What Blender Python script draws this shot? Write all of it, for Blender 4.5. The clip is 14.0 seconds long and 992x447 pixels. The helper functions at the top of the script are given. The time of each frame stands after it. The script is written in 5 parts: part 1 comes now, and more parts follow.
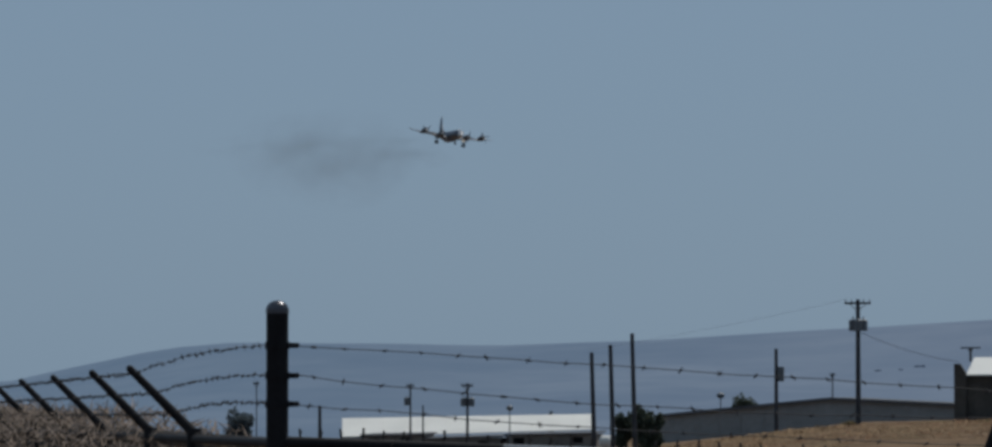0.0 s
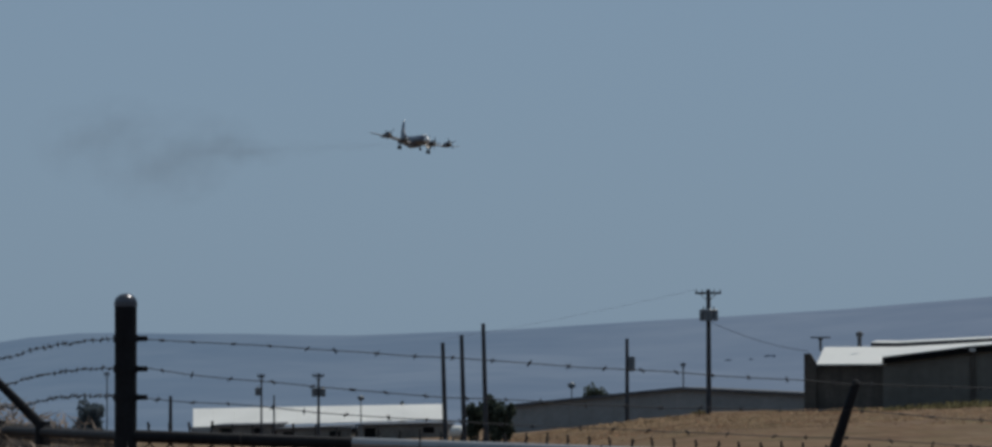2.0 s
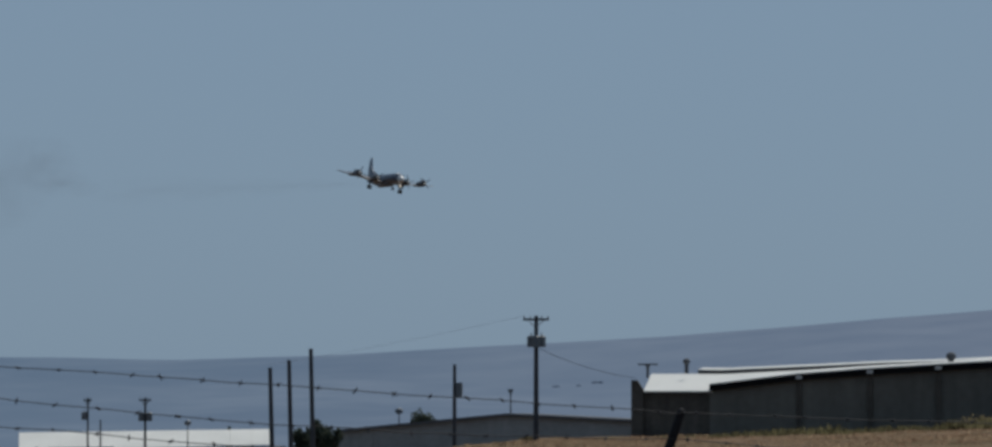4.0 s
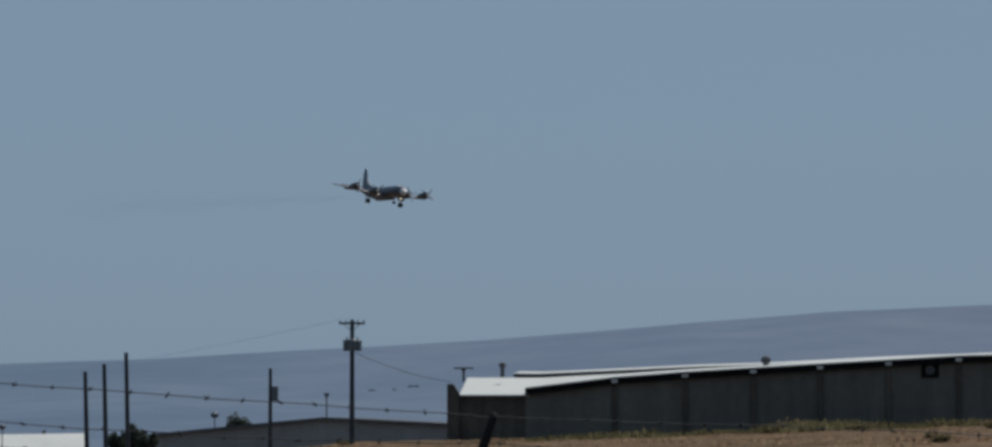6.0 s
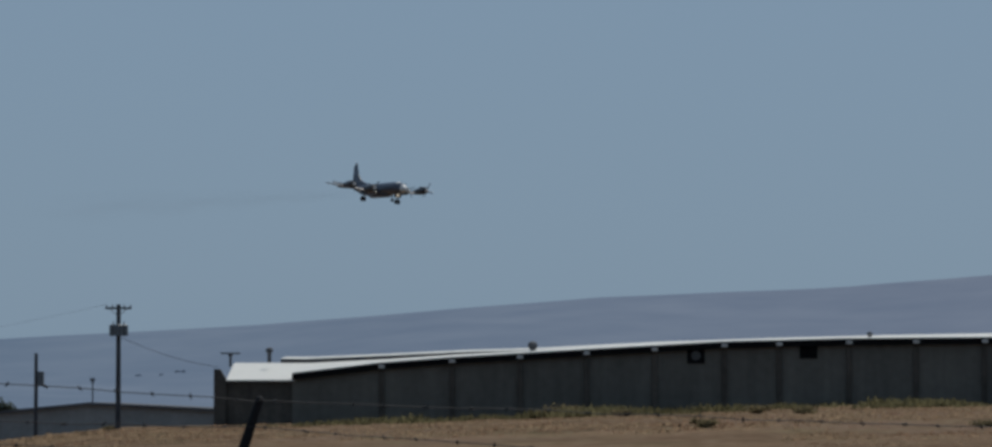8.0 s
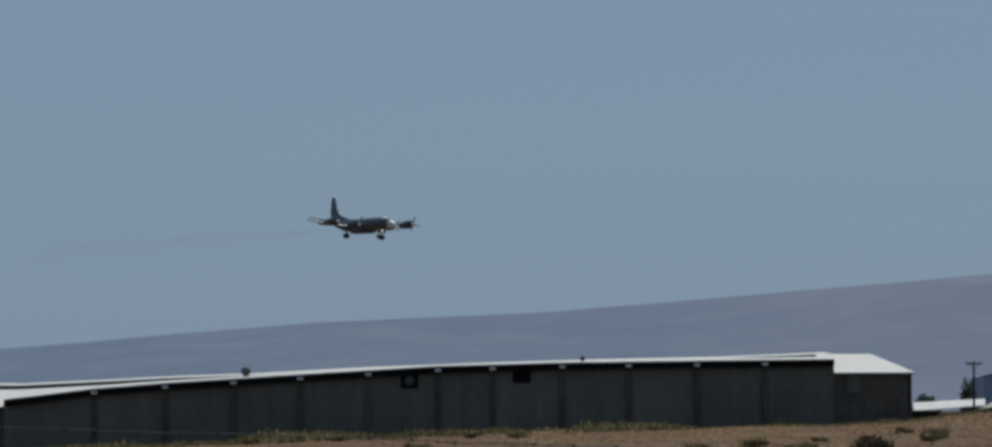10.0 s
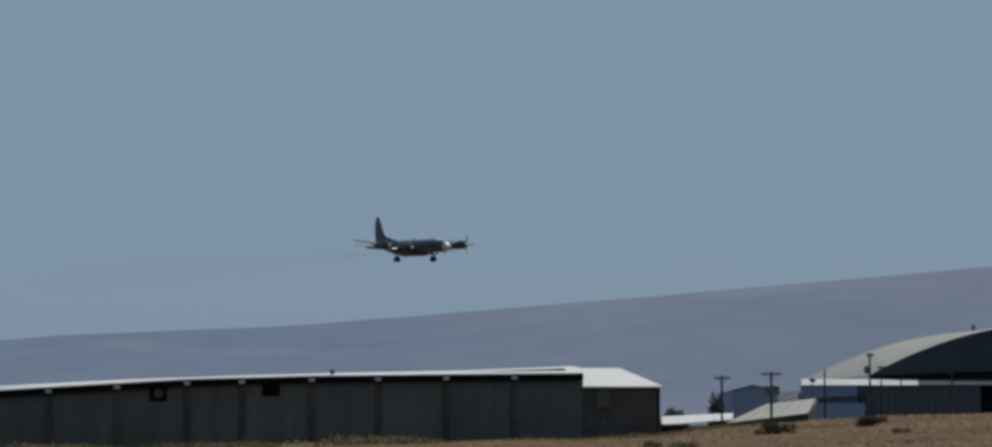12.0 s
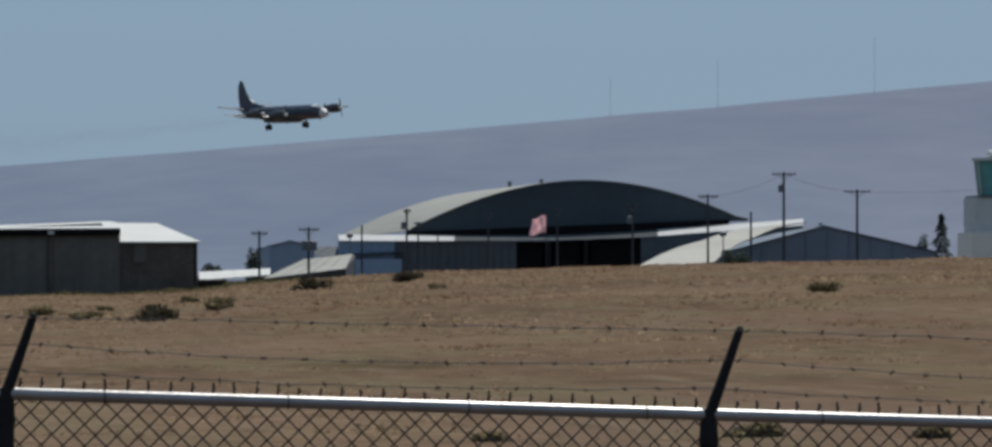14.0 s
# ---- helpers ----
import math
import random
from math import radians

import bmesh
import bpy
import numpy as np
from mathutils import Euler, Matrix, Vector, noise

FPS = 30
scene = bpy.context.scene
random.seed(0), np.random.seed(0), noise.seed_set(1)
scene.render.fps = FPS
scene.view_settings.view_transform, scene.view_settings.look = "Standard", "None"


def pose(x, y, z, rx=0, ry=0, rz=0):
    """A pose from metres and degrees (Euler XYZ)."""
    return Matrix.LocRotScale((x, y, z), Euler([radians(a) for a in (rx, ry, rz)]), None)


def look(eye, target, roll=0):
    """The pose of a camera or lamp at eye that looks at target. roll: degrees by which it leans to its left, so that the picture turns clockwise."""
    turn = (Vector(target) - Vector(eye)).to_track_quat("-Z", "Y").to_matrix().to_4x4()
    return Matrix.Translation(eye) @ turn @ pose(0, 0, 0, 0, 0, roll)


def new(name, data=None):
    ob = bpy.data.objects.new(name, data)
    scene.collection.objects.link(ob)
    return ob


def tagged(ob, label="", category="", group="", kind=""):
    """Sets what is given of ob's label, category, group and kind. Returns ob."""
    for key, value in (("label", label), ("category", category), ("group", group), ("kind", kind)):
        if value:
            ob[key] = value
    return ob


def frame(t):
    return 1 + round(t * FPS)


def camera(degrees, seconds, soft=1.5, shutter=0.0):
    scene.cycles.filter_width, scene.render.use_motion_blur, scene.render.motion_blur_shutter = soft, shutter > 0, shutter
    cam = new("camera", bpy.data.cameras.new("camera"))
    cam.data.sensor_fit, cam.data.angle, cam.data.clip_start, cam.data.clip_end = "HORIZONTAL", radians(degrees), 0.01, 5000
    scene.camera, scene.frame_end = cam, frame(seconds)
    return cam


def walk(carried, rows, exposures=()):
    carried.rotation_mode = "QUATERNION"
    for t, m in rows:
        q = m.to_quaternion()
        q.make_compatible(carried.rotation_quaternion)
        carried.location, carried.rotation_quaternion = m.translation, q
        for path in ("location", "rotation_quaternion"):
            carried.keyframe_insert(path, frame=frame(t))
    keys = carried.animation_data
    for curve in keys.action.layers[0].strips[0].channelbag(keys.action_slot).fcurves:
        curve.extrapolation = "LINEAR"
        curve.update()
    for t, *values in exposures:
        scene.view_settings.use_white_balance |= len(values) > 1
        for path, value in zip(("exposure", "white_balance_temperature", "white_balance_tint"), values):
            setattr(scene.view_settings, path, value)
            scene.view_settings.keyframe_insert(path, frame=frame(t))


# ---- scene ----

EYE = Vector((0.0, 0.0, 2.2))
LENS = 12.5


def heading(az, el):
    """Unit vector at a compass angle (0 is +y, clockwise) and a height angle."""
    a, e = radians(az), radians(el)
    return Vector((math.sin(a) * math.cos(e), math.cos(a) * math.cos(e), math.sin(e)))


def spot(az, el, depth):
    """The point at that bearing and height angle, at y = depth."""
    d = heading(az, el)
    return EYE + d * (depth / d.y)


# the camera is held at one place and pans: seconds, bearing, tilt, roll
PAN = [
    (0.0, -11.000, 2.250, -0.056),
    (0.5, -10.515, 2.237, -0.056),
    (1.0, -10.253, 2.155, -0.123),
    (1.5, -10.063, 2.101, -0.159),
    (2.0, -9.117, 2.120, -0.135),
    (2.2, -7.901, 2.102, -0.176),
    (4.3, -6.876, 2.494, 0.156),
    (4.5, -6.735, 2.526, 0.191),
    (5.0, -5.555, 2.605, 0.186),
    (5.5, -5.287, 2.551, 0.071),
    (6.0, -4.619, 2.496, 0.070),
    (6.5, -2.156, 2.457, 0.103),
    (7.0, -2.184, 2.353, -0.067),
    (7.2, -2.052, 2.316, -0.023),
    (9.3, 0.141, 2.340, 0.171),
    (9.5, 1.054, 2.433, 0.147),
    (10.0, 1.955, 2.631, -0.182),
    (10.5, 2.616, 2.777, -0.141),
    (11.0, 3.882, 2.870, -0.062),
    (11.5, 4.271, 2.893, -0.032),
    (12.0, 5.117, 2.794, -0.088),
    (12.5, 5.249, 2.293, -0.047),
    (13.0, 7.817, 1.681, -0.076),
    (13.5, 9.724, 1.297, -0.077),
    (14.0, 10.958, 0.960, -0.030),
]
cam = camera(LENS, 14.0, soft=3.0)
EXPOSURES = [(0, -0.06), (12.0, -0.06), (13.0, -0.03), (13.5, 0.0), (14.0, 0.2)]


def held(t):
    """The eye's small drift in the hand as the body turns."""
    dx = float(np.interp(t, [0, 2, 4.5, 5.5, 9.5, 13, 14], [-0.060, -0.052, -0.045, -0.036, -0.030, -0.008, 0.0]))
    dz = float(np.interp(t, [0, 1, 2, 5, 7, 9.5, 13, 14], [0.0, -0.002, 0.010, 0.020, 0.015, 0.010, 0.002, 0.0]))
    return EYE + Vector((dx, 0, dz))


walk(cam, [(t, look(held(t), held(t) + heading(a, e) * 100, r)) for t, a, e, r in PAN], EXPOSURES)

# ---- light: high sun ahead of the camera, clear hazy sky ----
SUN_EL, SUN_AZ = 58.0, 27.0
world = bpy.data.worlds.new("sky")
scene.world = world
world.use_nodes = True
wn = world.node_tree.nodes
wl = world.node_tree.links
sky = wn.new("ShaderNodeTexSky")
sky.sky_type = "NISHITA"
sky.sun_disc = False
sky.sun_elevation = radians(SUN_EL)
sky.sun_rotation = radians(SUN_AZ)
sky.air_density, sky.dust_density, sky.ozone_density = 1.0, 1.2, 2.0
tint = wn.new("ShaderNodeMix")
tint.data_type, tint.blend_type = "RGBA", "MULTIPLY"
tint.inputs["Factor"].default_value = 1.0
tint.inputs["B"].default_value = (0.74, 0.88, 1.14, 1.0)
wl.new(sky.outputs["Color"], tint.inputs["A"])
haze = wn.new("ShaderNodeMix")
haze.data_type = "RGBA"
haze.inputs["Factor"].default_value = 0.86
haze.inputs["B"].default_value = (3.45, 4.93, 6.58, 1.0)
wl.new(tint.outputs["Result"], haze.inputs["A"])
wl.new(haze.outputs["Result"], wn["Background"].inputs["Color"])
wn["Background"].inputs["Strength"].default_value = 0.06

sun_data = bpy.data.lights.new("sun", "SUN")
sun_data.energy, sun_data.angle, sun_data.color = 3.0, radians(0.53), (1.0, 0.95, 0.87)
sun = new("sun", sun_data)
sun.matrix_world = look(heading(SUN_AZ, SUN_EL) * 50, (0, 0, 0))


# ---- materials ----
def material(name, color, rough=0.8, metal=0.0, vary=0.15, scale=3.0, fine=30.0, bump=0.0, island=0.0, gloss=0.5):
    """Principled surface with broad and fine variation of its colour, and relief."""
    m = bpy.data.materials.new(name)
    m.use_nodes = True
    n, l = m.node_tree.nodes, m.node_tree.links
    b = n["Principled BSDF"]
    b.inputs["Roughness"].default_value = rough
    b.inputs["Metallic"].default_value = metal
    b.inputs["Specular IOR Level"].default_value = gloss
    co = n.new("ShaderNodeTexCoord")
    total = None
    for s, w in ((scale, 1.0), (fine, 0.6)):
        t = n.new("ShaderNodeTexNoise")
        t.inputs["Scale"].default_value = s
        t.inputs["Detail"].default_value = 5
        l.new(co.outputs["Object"], t.inputs["Vector"])
        r = n.new("ShaderNodeMapRange")
        r.inputs["From Min"].default_value, r.inputs["From Max"].default_value = 0.3, 0.7
        r.inputs["To Min"].default_value, r.inputs["To Max"].default_value = 1 - vary * w, 1 + vary * w
        l.new(t.outputs["Fac"], r.inputs["Value"])
        if total is None:
            total = r.outputs["Result"]
        else:
            k = n.new("ShaderNodeMath")
            k.operation = "MULTIPLY"
            l.new(total, k.inputs[0])
            l.new(r.outputs["Result"], k.inputs[1])
            total = k.outputs["Value"]
        last = t
    if island:
        g = n.new("ShaderNodeNewGeometry")
        r = n.new("ShaderNodeMapRange")
        r.inputs["To Min"].default_value, r.inputs["To Max"].default_value = 1 - island, 1 + island
        l.new(g.outputs["Random Per Island"], r.inputs["Value"])
        k = n.new("ShaderNodeMath")
        k.operation = "MULTIPLY"
        l.new(total, k.inputs[0])
        l.new(r.outputs["Result"], k.inputs[1])
        total = k.outputs["Value"]
    v = n.new("ShaderNodeVectorMath")
    v.operation = "SCALE"
    v.inputs[0].default_value = color
    l.new(total, v.inputs["Scale"])
    l.new(v.outputs["Vector"], b.inputs["Base Color"])
    if bump:
        bp = n.new("ShaderNodeBump")
        bp.inputs["Strength"].default_value = bump
        bp.inputs["Distance"].default_value = 0.02
        l.new(last.outputs["Fac"], bp.inputs["Height"])
        l.new(bp.outputs["Normal"], b.inputs["Normal"])
    return m


def ground_material():
    """Dry grassland: straw, bare reddish soil and greener sagebrush patches."""
    m = material("dry_grassland", (0.160, 0.110, 0.075), 0.95, vary=0.36, scale=0.02, fine=1.2, gloss=0.0)
    n, l = m.node_tree.nodes, m.node_tree.links
    b = n["Principled BSDF"]
    old = b.inputs["Base Color"].links[0].from_socket
    co = n.new("ShaderNodeTexCoord")
    socket = old
    for s, lo, hi, col in ((0.05, 0.5, 0.7, (0.096, 0.064, 0.044, 1)), (0.13, 0.56, 0.74, (0.074, 0.063, 0.038, 1)), (0.6, 0.58, 0.8, (0.068, 0.049, 0.034, 1))):
        t = n.new("ShaderNodeTexNoise")
        t.inputs["Scale"].default_value = s
        t.inputs["Detail"].default_value = 7
        l.new(co.outputs["Object"], t.inputs["Vector"])
        r = n.new("ShaderNodeMapRange")
        r.inputs["From Min"].default_value, r.inputs["From Max"].default_value = lo, hi
        l.new(t.outputs["Fac"], r.inputs["Value"])
        x = n.new("ShaderNodeMix")
        x.data_type = "RGBA"
        x.inputs["B"].default_value = col
        l.new(r.outputs["Result"], x.inputs["Factor"])
        l.new(socket, x.inputs["A"])
        socket = x.outputs["Result"]
    for scale, lo, hi, most, col in (((0.10, 0.028, 1), 0.48, 0.66, 0.7, (0.160, 0.112, 0.085, 1)), ((0.22, 0.065, 1), 0.50, 0.68, 0.65, (0.150, 0.125, 0.075, 1)),
                                     ((0.9, 0.28, 1), 0.50, 0.70, 0.6, (0.20, 0.155, 0.11, 1)), ((1.4, 0.42, 1), 0.52, 0.72, 0.6, (0.085, 0.062, 0.042, 1))):
        mp = n.new("ShaderNodeMapping")
        mp.inputs["Scale"].default_value = scale
        mp.inputs["Location"].default_value = (scale[0] * 77, scale[0] * 31, 0)
        l.new(co.outputs["Object"], mp.inputs["Vector"])
        t = n.new("ShaderNodeTexNoise")
        t.inputs["Scale"].default_value = 1.0
        t.inputs["Detail"].default_value = 6
        l.new(mp.outputs["Vector"], t.inputs["Vector"])
        r = n.new("ShaderNodeMapRange")
        r.inputs["From Min"].default_value, r.inputs["From Max"].default_value = lo, hi
        r.inputs["To Max"].default_value = most
        l.new(t.outputs["Fac"], r.inputs["Value"])
        x = n.new("ShaderNodeMix")
        x.data_type = "RGBA"
        x.inputs["B"].default_value = col
        l.new(r.outputs["Result"], x.inputs["Factor"])
        l.new(socket, x.inputs["A"])
        socket = x.outputs["Result"]
    # ground tone scaled from 0.94 at 60 m to 0.96 at 270 m
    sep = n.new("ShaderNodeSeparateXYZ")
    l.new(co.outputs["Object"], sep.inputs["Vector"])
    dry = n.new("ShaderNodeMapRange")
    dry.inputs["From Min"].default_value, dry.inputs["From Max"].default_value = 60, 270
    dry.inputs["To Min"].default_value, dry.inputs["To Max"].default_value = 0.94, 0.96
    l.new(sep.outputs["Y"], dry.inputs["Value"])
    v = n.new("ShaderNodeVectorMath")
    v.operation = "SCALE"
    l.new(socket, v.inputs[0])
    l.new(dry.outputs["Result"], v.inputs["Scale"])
    # nearer than 75 m the colour shifts to a darker reddish brown
    soil = n.new("ShaderNodeMapRange")
    soil.inputs["From Min"].default_value, soil.inputs["From Max"].default_value = 30, 75
    soil.inputs["To Min"].default_value, soil.inputs["To Max"].default_value = 0.75, 0.0
    l.new(sep.outputs["Y"], soil.inputs["Value"])
    bare = n.new("ShaderNodeMix")
    bare.data_type = "RGBA"
    bare.inputs["B"].default_value = (0.098, 0.064, 0.048, 1)
    l.new(soil.outputs["Result"], bare.inputs["Factor"])
    l.new(v.outputs["Vector"], bare.inputs["A"])
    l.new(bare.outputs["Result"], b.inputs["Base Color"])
    return m


def distance_material():
    """Far dry hills: the soil's colour with a blue glow mixed in for kilometres of air."""
    m = material("far_hills", (0.155, 0.155, 0.145), 1.0, vary=0.55, scale=0.0026, fine=0.014, gloss=0.0)
    n, l = m.node_tree.nodes, m.node_tree.links
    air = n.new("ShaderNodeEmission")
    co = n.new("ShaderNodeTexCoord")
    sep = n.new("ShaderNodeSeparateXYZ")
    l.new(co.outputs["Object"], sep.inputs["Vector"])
    # the glow painted for haze changes hue from left to right
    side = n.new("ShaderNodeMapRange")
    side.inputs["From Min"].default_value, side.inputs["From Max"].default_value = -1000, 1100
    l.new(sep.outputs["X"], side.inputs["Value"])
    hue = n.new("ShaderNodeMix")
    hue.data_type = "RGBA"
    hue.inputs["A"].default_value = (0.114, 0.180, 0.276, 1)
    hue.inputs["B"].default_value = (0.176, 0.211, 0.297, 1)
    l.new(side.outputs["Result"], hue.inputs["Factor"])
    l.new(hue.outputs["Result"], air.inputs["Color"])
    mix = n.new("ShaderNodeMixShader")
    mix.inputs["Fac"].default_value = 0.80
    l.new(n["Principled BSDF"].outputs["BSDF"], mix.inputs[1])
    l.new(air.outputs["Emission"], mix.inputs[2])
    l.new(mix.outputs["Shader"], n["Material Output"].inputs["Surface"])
    return m


def translucent(m, share):
    """Lets sunlight from behind come through thin blades or cloth."""
    n, l = m.node_tree.nodes, m.node_tree.links
    b = n["Principled BSDF"]
    t = n.new("ShaderNodeBsdfTranslucent")
    l.new(b.inputs["Base Color"].links[0].from_socket, t.inputs["Color"])
    mix = n.new("ShaderNodeMixShader")
    mix.inputs["Fac"].default_value = share
    l.new(b.outputs["BSDF"], mix.inputs[1])
    l.new(t.outputs["BSDF"], mix.inputs[2])
    l.new(mix.outputs["Shader"], n["Material Output"].inputs["Surface"])
    return m


GROUND = ground_material()
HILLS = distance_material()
GALV = material("galvanised_steel", (0.26, 0.26, 0.265), 0.33, 0.6, vary=0.12, scale=6, fine=60, bump=0.05)
DARK_STEEL = material("dark_weathered_steel", (0.014, 0.014, 0.016), 0.75, 0.0, vary=0.3, scale=8, fine=70, bump=0.1, gloss=0.15)
WIRE = material("dark_wire", (0.018, 0.018, 0.022), 0.7, 0.2, vary=0.3, scale=9, fine=50)
LINK = material("dull_chain_link", (0.030, 0.024, 0.021), 0.75, 0.1, vary=0.25, scale=3, fine=30)
WHITE_ROOF = material("white_metal_roof", (0.57, 0.565, 0.53), 0.5, 0.0, vary=0.06, scale=0.15, fine=1.5)
OLD_ROOF = material("weathered_cream_roof", (0.265, 0.26, 0.225), 0.6, 0.0, vary=0.10, scale=0.15, fine=1.5)
def streaked(m, amount):
    """Adds long vertical rain streaks to a wall."""
    n, l = m.node_tree.nodes, m.node_tree.links
    b = n["Principled BSDF"]
    old = b.inputs["Base Color"].links[0].from_socket
    co = n.new("ShaderNodeTexCoord")
    mp = n.new("ShaderNodeMapping")
    mp.inputs["Scale"].default_value = (1.3, 1.3, 0.09)
    t = n.new("ShaderNodeTexNoise")
    t.inputs["Scale"].default_value = 1.0
    t.inputs["Detail"].default_value = 5
    l.new(co.outputs["Object"], mp.inputs["Vector"])
    l.new(mp.outputs["Vector"], t.inputs["Vector"])
    r = n.new("ShaderNodeMapRange")
    r.inputs["From Min"].default_value, r.inputs["From Max"].default_value = 0.3, 0.7
    r.inputs["To Min"].default_value, r.inputs["To Max"].default_value = 1 - amount, 1 + amount
    l.new(t.outputs["Fac"], r.inputs["Value"])
    v = n.new("ShaderNodeVectorMath")
    v.operation = "SCALE"
    l.new(old, v.inputs[0])
    l.new(r.outputs["Result"], v.inputs["Scale"])
    l.new(v.outputs["Vector"], b.inputs["Base Color"])
    return m


BROWN_WALL = streaked(material("dark_brown_wall", (0.098, 0.092, 0.080), 0.8, vary=0.18, scale=0.12, fine=1.4), 0.12)
WING_WALL = streaked(material("darker_brown_wall", (0.066, 0.056, 0.047), 0.85, vary=0.3, scale=0.3, fine=2.5), 0.2)
# also paints the shade of the eave and under the gable
BLACK = material("flat_black", (0.006, 0.006, 0.007), 0.8, vary=0.2, scale=1, fine=6)
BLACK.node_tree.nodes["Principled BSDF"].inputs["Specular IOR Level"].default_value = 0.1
CAP_STEEL = material("weathered_cap", (0.09, 0.09, 0.10), 0.3, 0.8, vary=0.2, scale=8, fine=60)
FAN_GREY = material("grey_fan_housing", (0.055, 0.058, 0.060), 0.7, vary=0.15, scale=2, fine=12)
TRIM_PALE = material("pale_bracket", (0.42, 0.42, 0.41), 0.6, vary=0.1)
GREY_WALL = material("grey_block_wall", (0.205, 0.212, 0.215), 0.85, vary=0.14, scale=0.2, fine=1.6)
BLUE_WALL = material("blue_metal_wall", (0.18, 0.25, 0.35), 0.7, vary=0.12, scale=0.2, fine=1.5)
SLATE_WALL = material("slate_wall", (0.034, 0.046, 0.058), 0.8, vary=0.12, scale=0.12, fine=1.2)
DARK_ROOF = material("dark_roof_edge", (0.06, 0.065, 0.075), 0.8, vary=0.15, scale=0.3, fine=2)
# bluish tint of the haze is put into the dark wood
POLE_WOOD = material("creosoted_hazy_pole", (0.035, 0.037, 0.044), 0.85, vary=0.3, scale=0.8, fine=9, bump=0.2)
GREY_METAL = material("grey_metal", (0.10, 0.115, 0.13), 0.5, 0.3, vary=0.12, scale=2, fine=12)
LEAF = translucent(material("dusty_leaves", (0.068, 0.082, 0.062), 0.8, vary=0.3, scale=0.5, fine=4, island=0.4, gloss=0.1), 0.3)
SAGE = translucent(material("sagebrush_twigs", (0.080, 0.066, 0.045), 0.9, vary=0.3, scale=0.6, fine=5, island=0.4, gloss=0.0), 0.45)
STRAW = translucent(material("dry_grass_blades", (0.235, 0.170, 0.110), 0.9, vary=0.2, scale=0.3, fine=3, island=0.2, gloss=0.0), 0.7)
SHED_WALL = material("weathered_shed_boards", (0.15, 0.135, 0.12), 0.85, vary=0.3, scale=0.3, fine=2)
# haze before the far trees is put into this leaf colour
HAZY_LEAF = translucent(material("haze_tinted_leaves", (0.10, 0.125, 0.14), 0.9, vary=0.25, scale=0.4, fine=3, island=0.3, gloss=0.0), 0.4)
DRY_BRUSH = translucent(material("pale_dry_brush", (0.20, 0.165, 0.095), 0.9, vary=0.3, scale=0.6, fine=5, island=0.35, gloss=0.0), 0.5)
BARK = material("grey_bark", (0.12, 0.10, 0.08), 0.9, vary=0.25, scale=2, fine=12, bump=0.3)


# ---- mesh tools ----
def part(name, bm, mat, parent=None, label="", smooth=False):
    """Links a bmesh as one mesh object under a thing or a part."""
    me = bpy.data.meshes.new(name)
    bm.normal_update()
    bm.to_mesh(me)
    bm.free()
    me.materials.append(mat)
    if smooth:
        me.shade_smooth()
        me.set_sharp_from_angle(angle=radians(45))
    ob = new(name, me)
    if parent is not None:
        ob.parent = parent
    if label:
        ob["label"] = label
    return ob


def thing(name, label, category, at=(0, 0, 0), group="", kind=""):
    ob = new(name)
    ob.empty_display_size = 0.1
    ob.location = at
    return tagged(ob, label, category, group, kind)


def box(bm, lo, hi, bevel=0.0):
    """A block between two corners."""
    c = [(a + b) / 2 for a, b in zip(lo, hi)]
    s = [abs(b - a) for a, b in zip(lo, hi)]
    out = bmesh.ops.create_cube(bm, size=1, matrix=Matrix.LocRotScale(c, None, s))
    if bevel:
        edges = list({e for v in out["verts"] for e in v.link_edges})
        bmesh.ops.bevel(bm, geom=edges, offset=bevel, segments=2, affect="EDGES")
    return bm


def tube(bm, p, q, r, r2=None, seg=10):
    """A round bar from p to q."""
    p, q = Vector(p), Vector(q)
    d = q - p
    m = Matrix.Translation((p + q) / 2) @ d.to_track_quat("Z", "Y").to_matrix().to_4x4()
    bmesh.ops.create_cone(bm, cap_ends=True, segments=seg, radius1=r, radius2=r if r2 is None else r2, depth=d.length, matrix=m)
    return bm


def ball(bm, c, r, s=(1, 1, 1), seg=12):
    bmesh.ops.create_uvsphere(bm, u_segments=seg, v_segments=max(6, seg * 2 // 3), radius=r, matrix=Matrix.LocRotScale(c, None, s))
    return bm


def prism(bm, outline, y0, y1):
    """A solid from an outline in x and z, reaching from y0 to y1."""
    a = [bm.verts.new((x, y0, z)) for x, z in outline]
    b = [bm.verts.new((x, y1, z)) for x, z in outline]
    bm.faces.new(a)
    bm.faces.new(b[::-1])
    for i in range(len(a)):
        j = (i + 1) % len(a)
        bm.faces.new((a[j], a[i], b[i], b[j]))
    bmesh.ops.recalc_face_normals(bm, faces=bm.faces)
    return bm


def slab(bm, corners, thick):
    """A sheet with thickness over four corners, hanging down from them."""
    a = [bm.verts.new(c) for c in corners]
    b = [bm.verts.new((c[0], c[1], c[2] - thick)) for c in corners]
    bm.faces.new(a)
    bm.faces.new(b[::-1])
    for i in range(len(a)):
        j = (i + 1) % len(a)
        bm.faces.new((a[j], a[i], b[i], b[j]))
    bmesh.ops.recalc_face_normals(bm, faces=bm.faces)
    return bm


def smoothstep(a, b, x):
    t = min(1, max(0, (x - a) / (b - a)))
    return t * t * (3 - 2 * t)


# ---- terrain ----
CREST_Y = 392.0


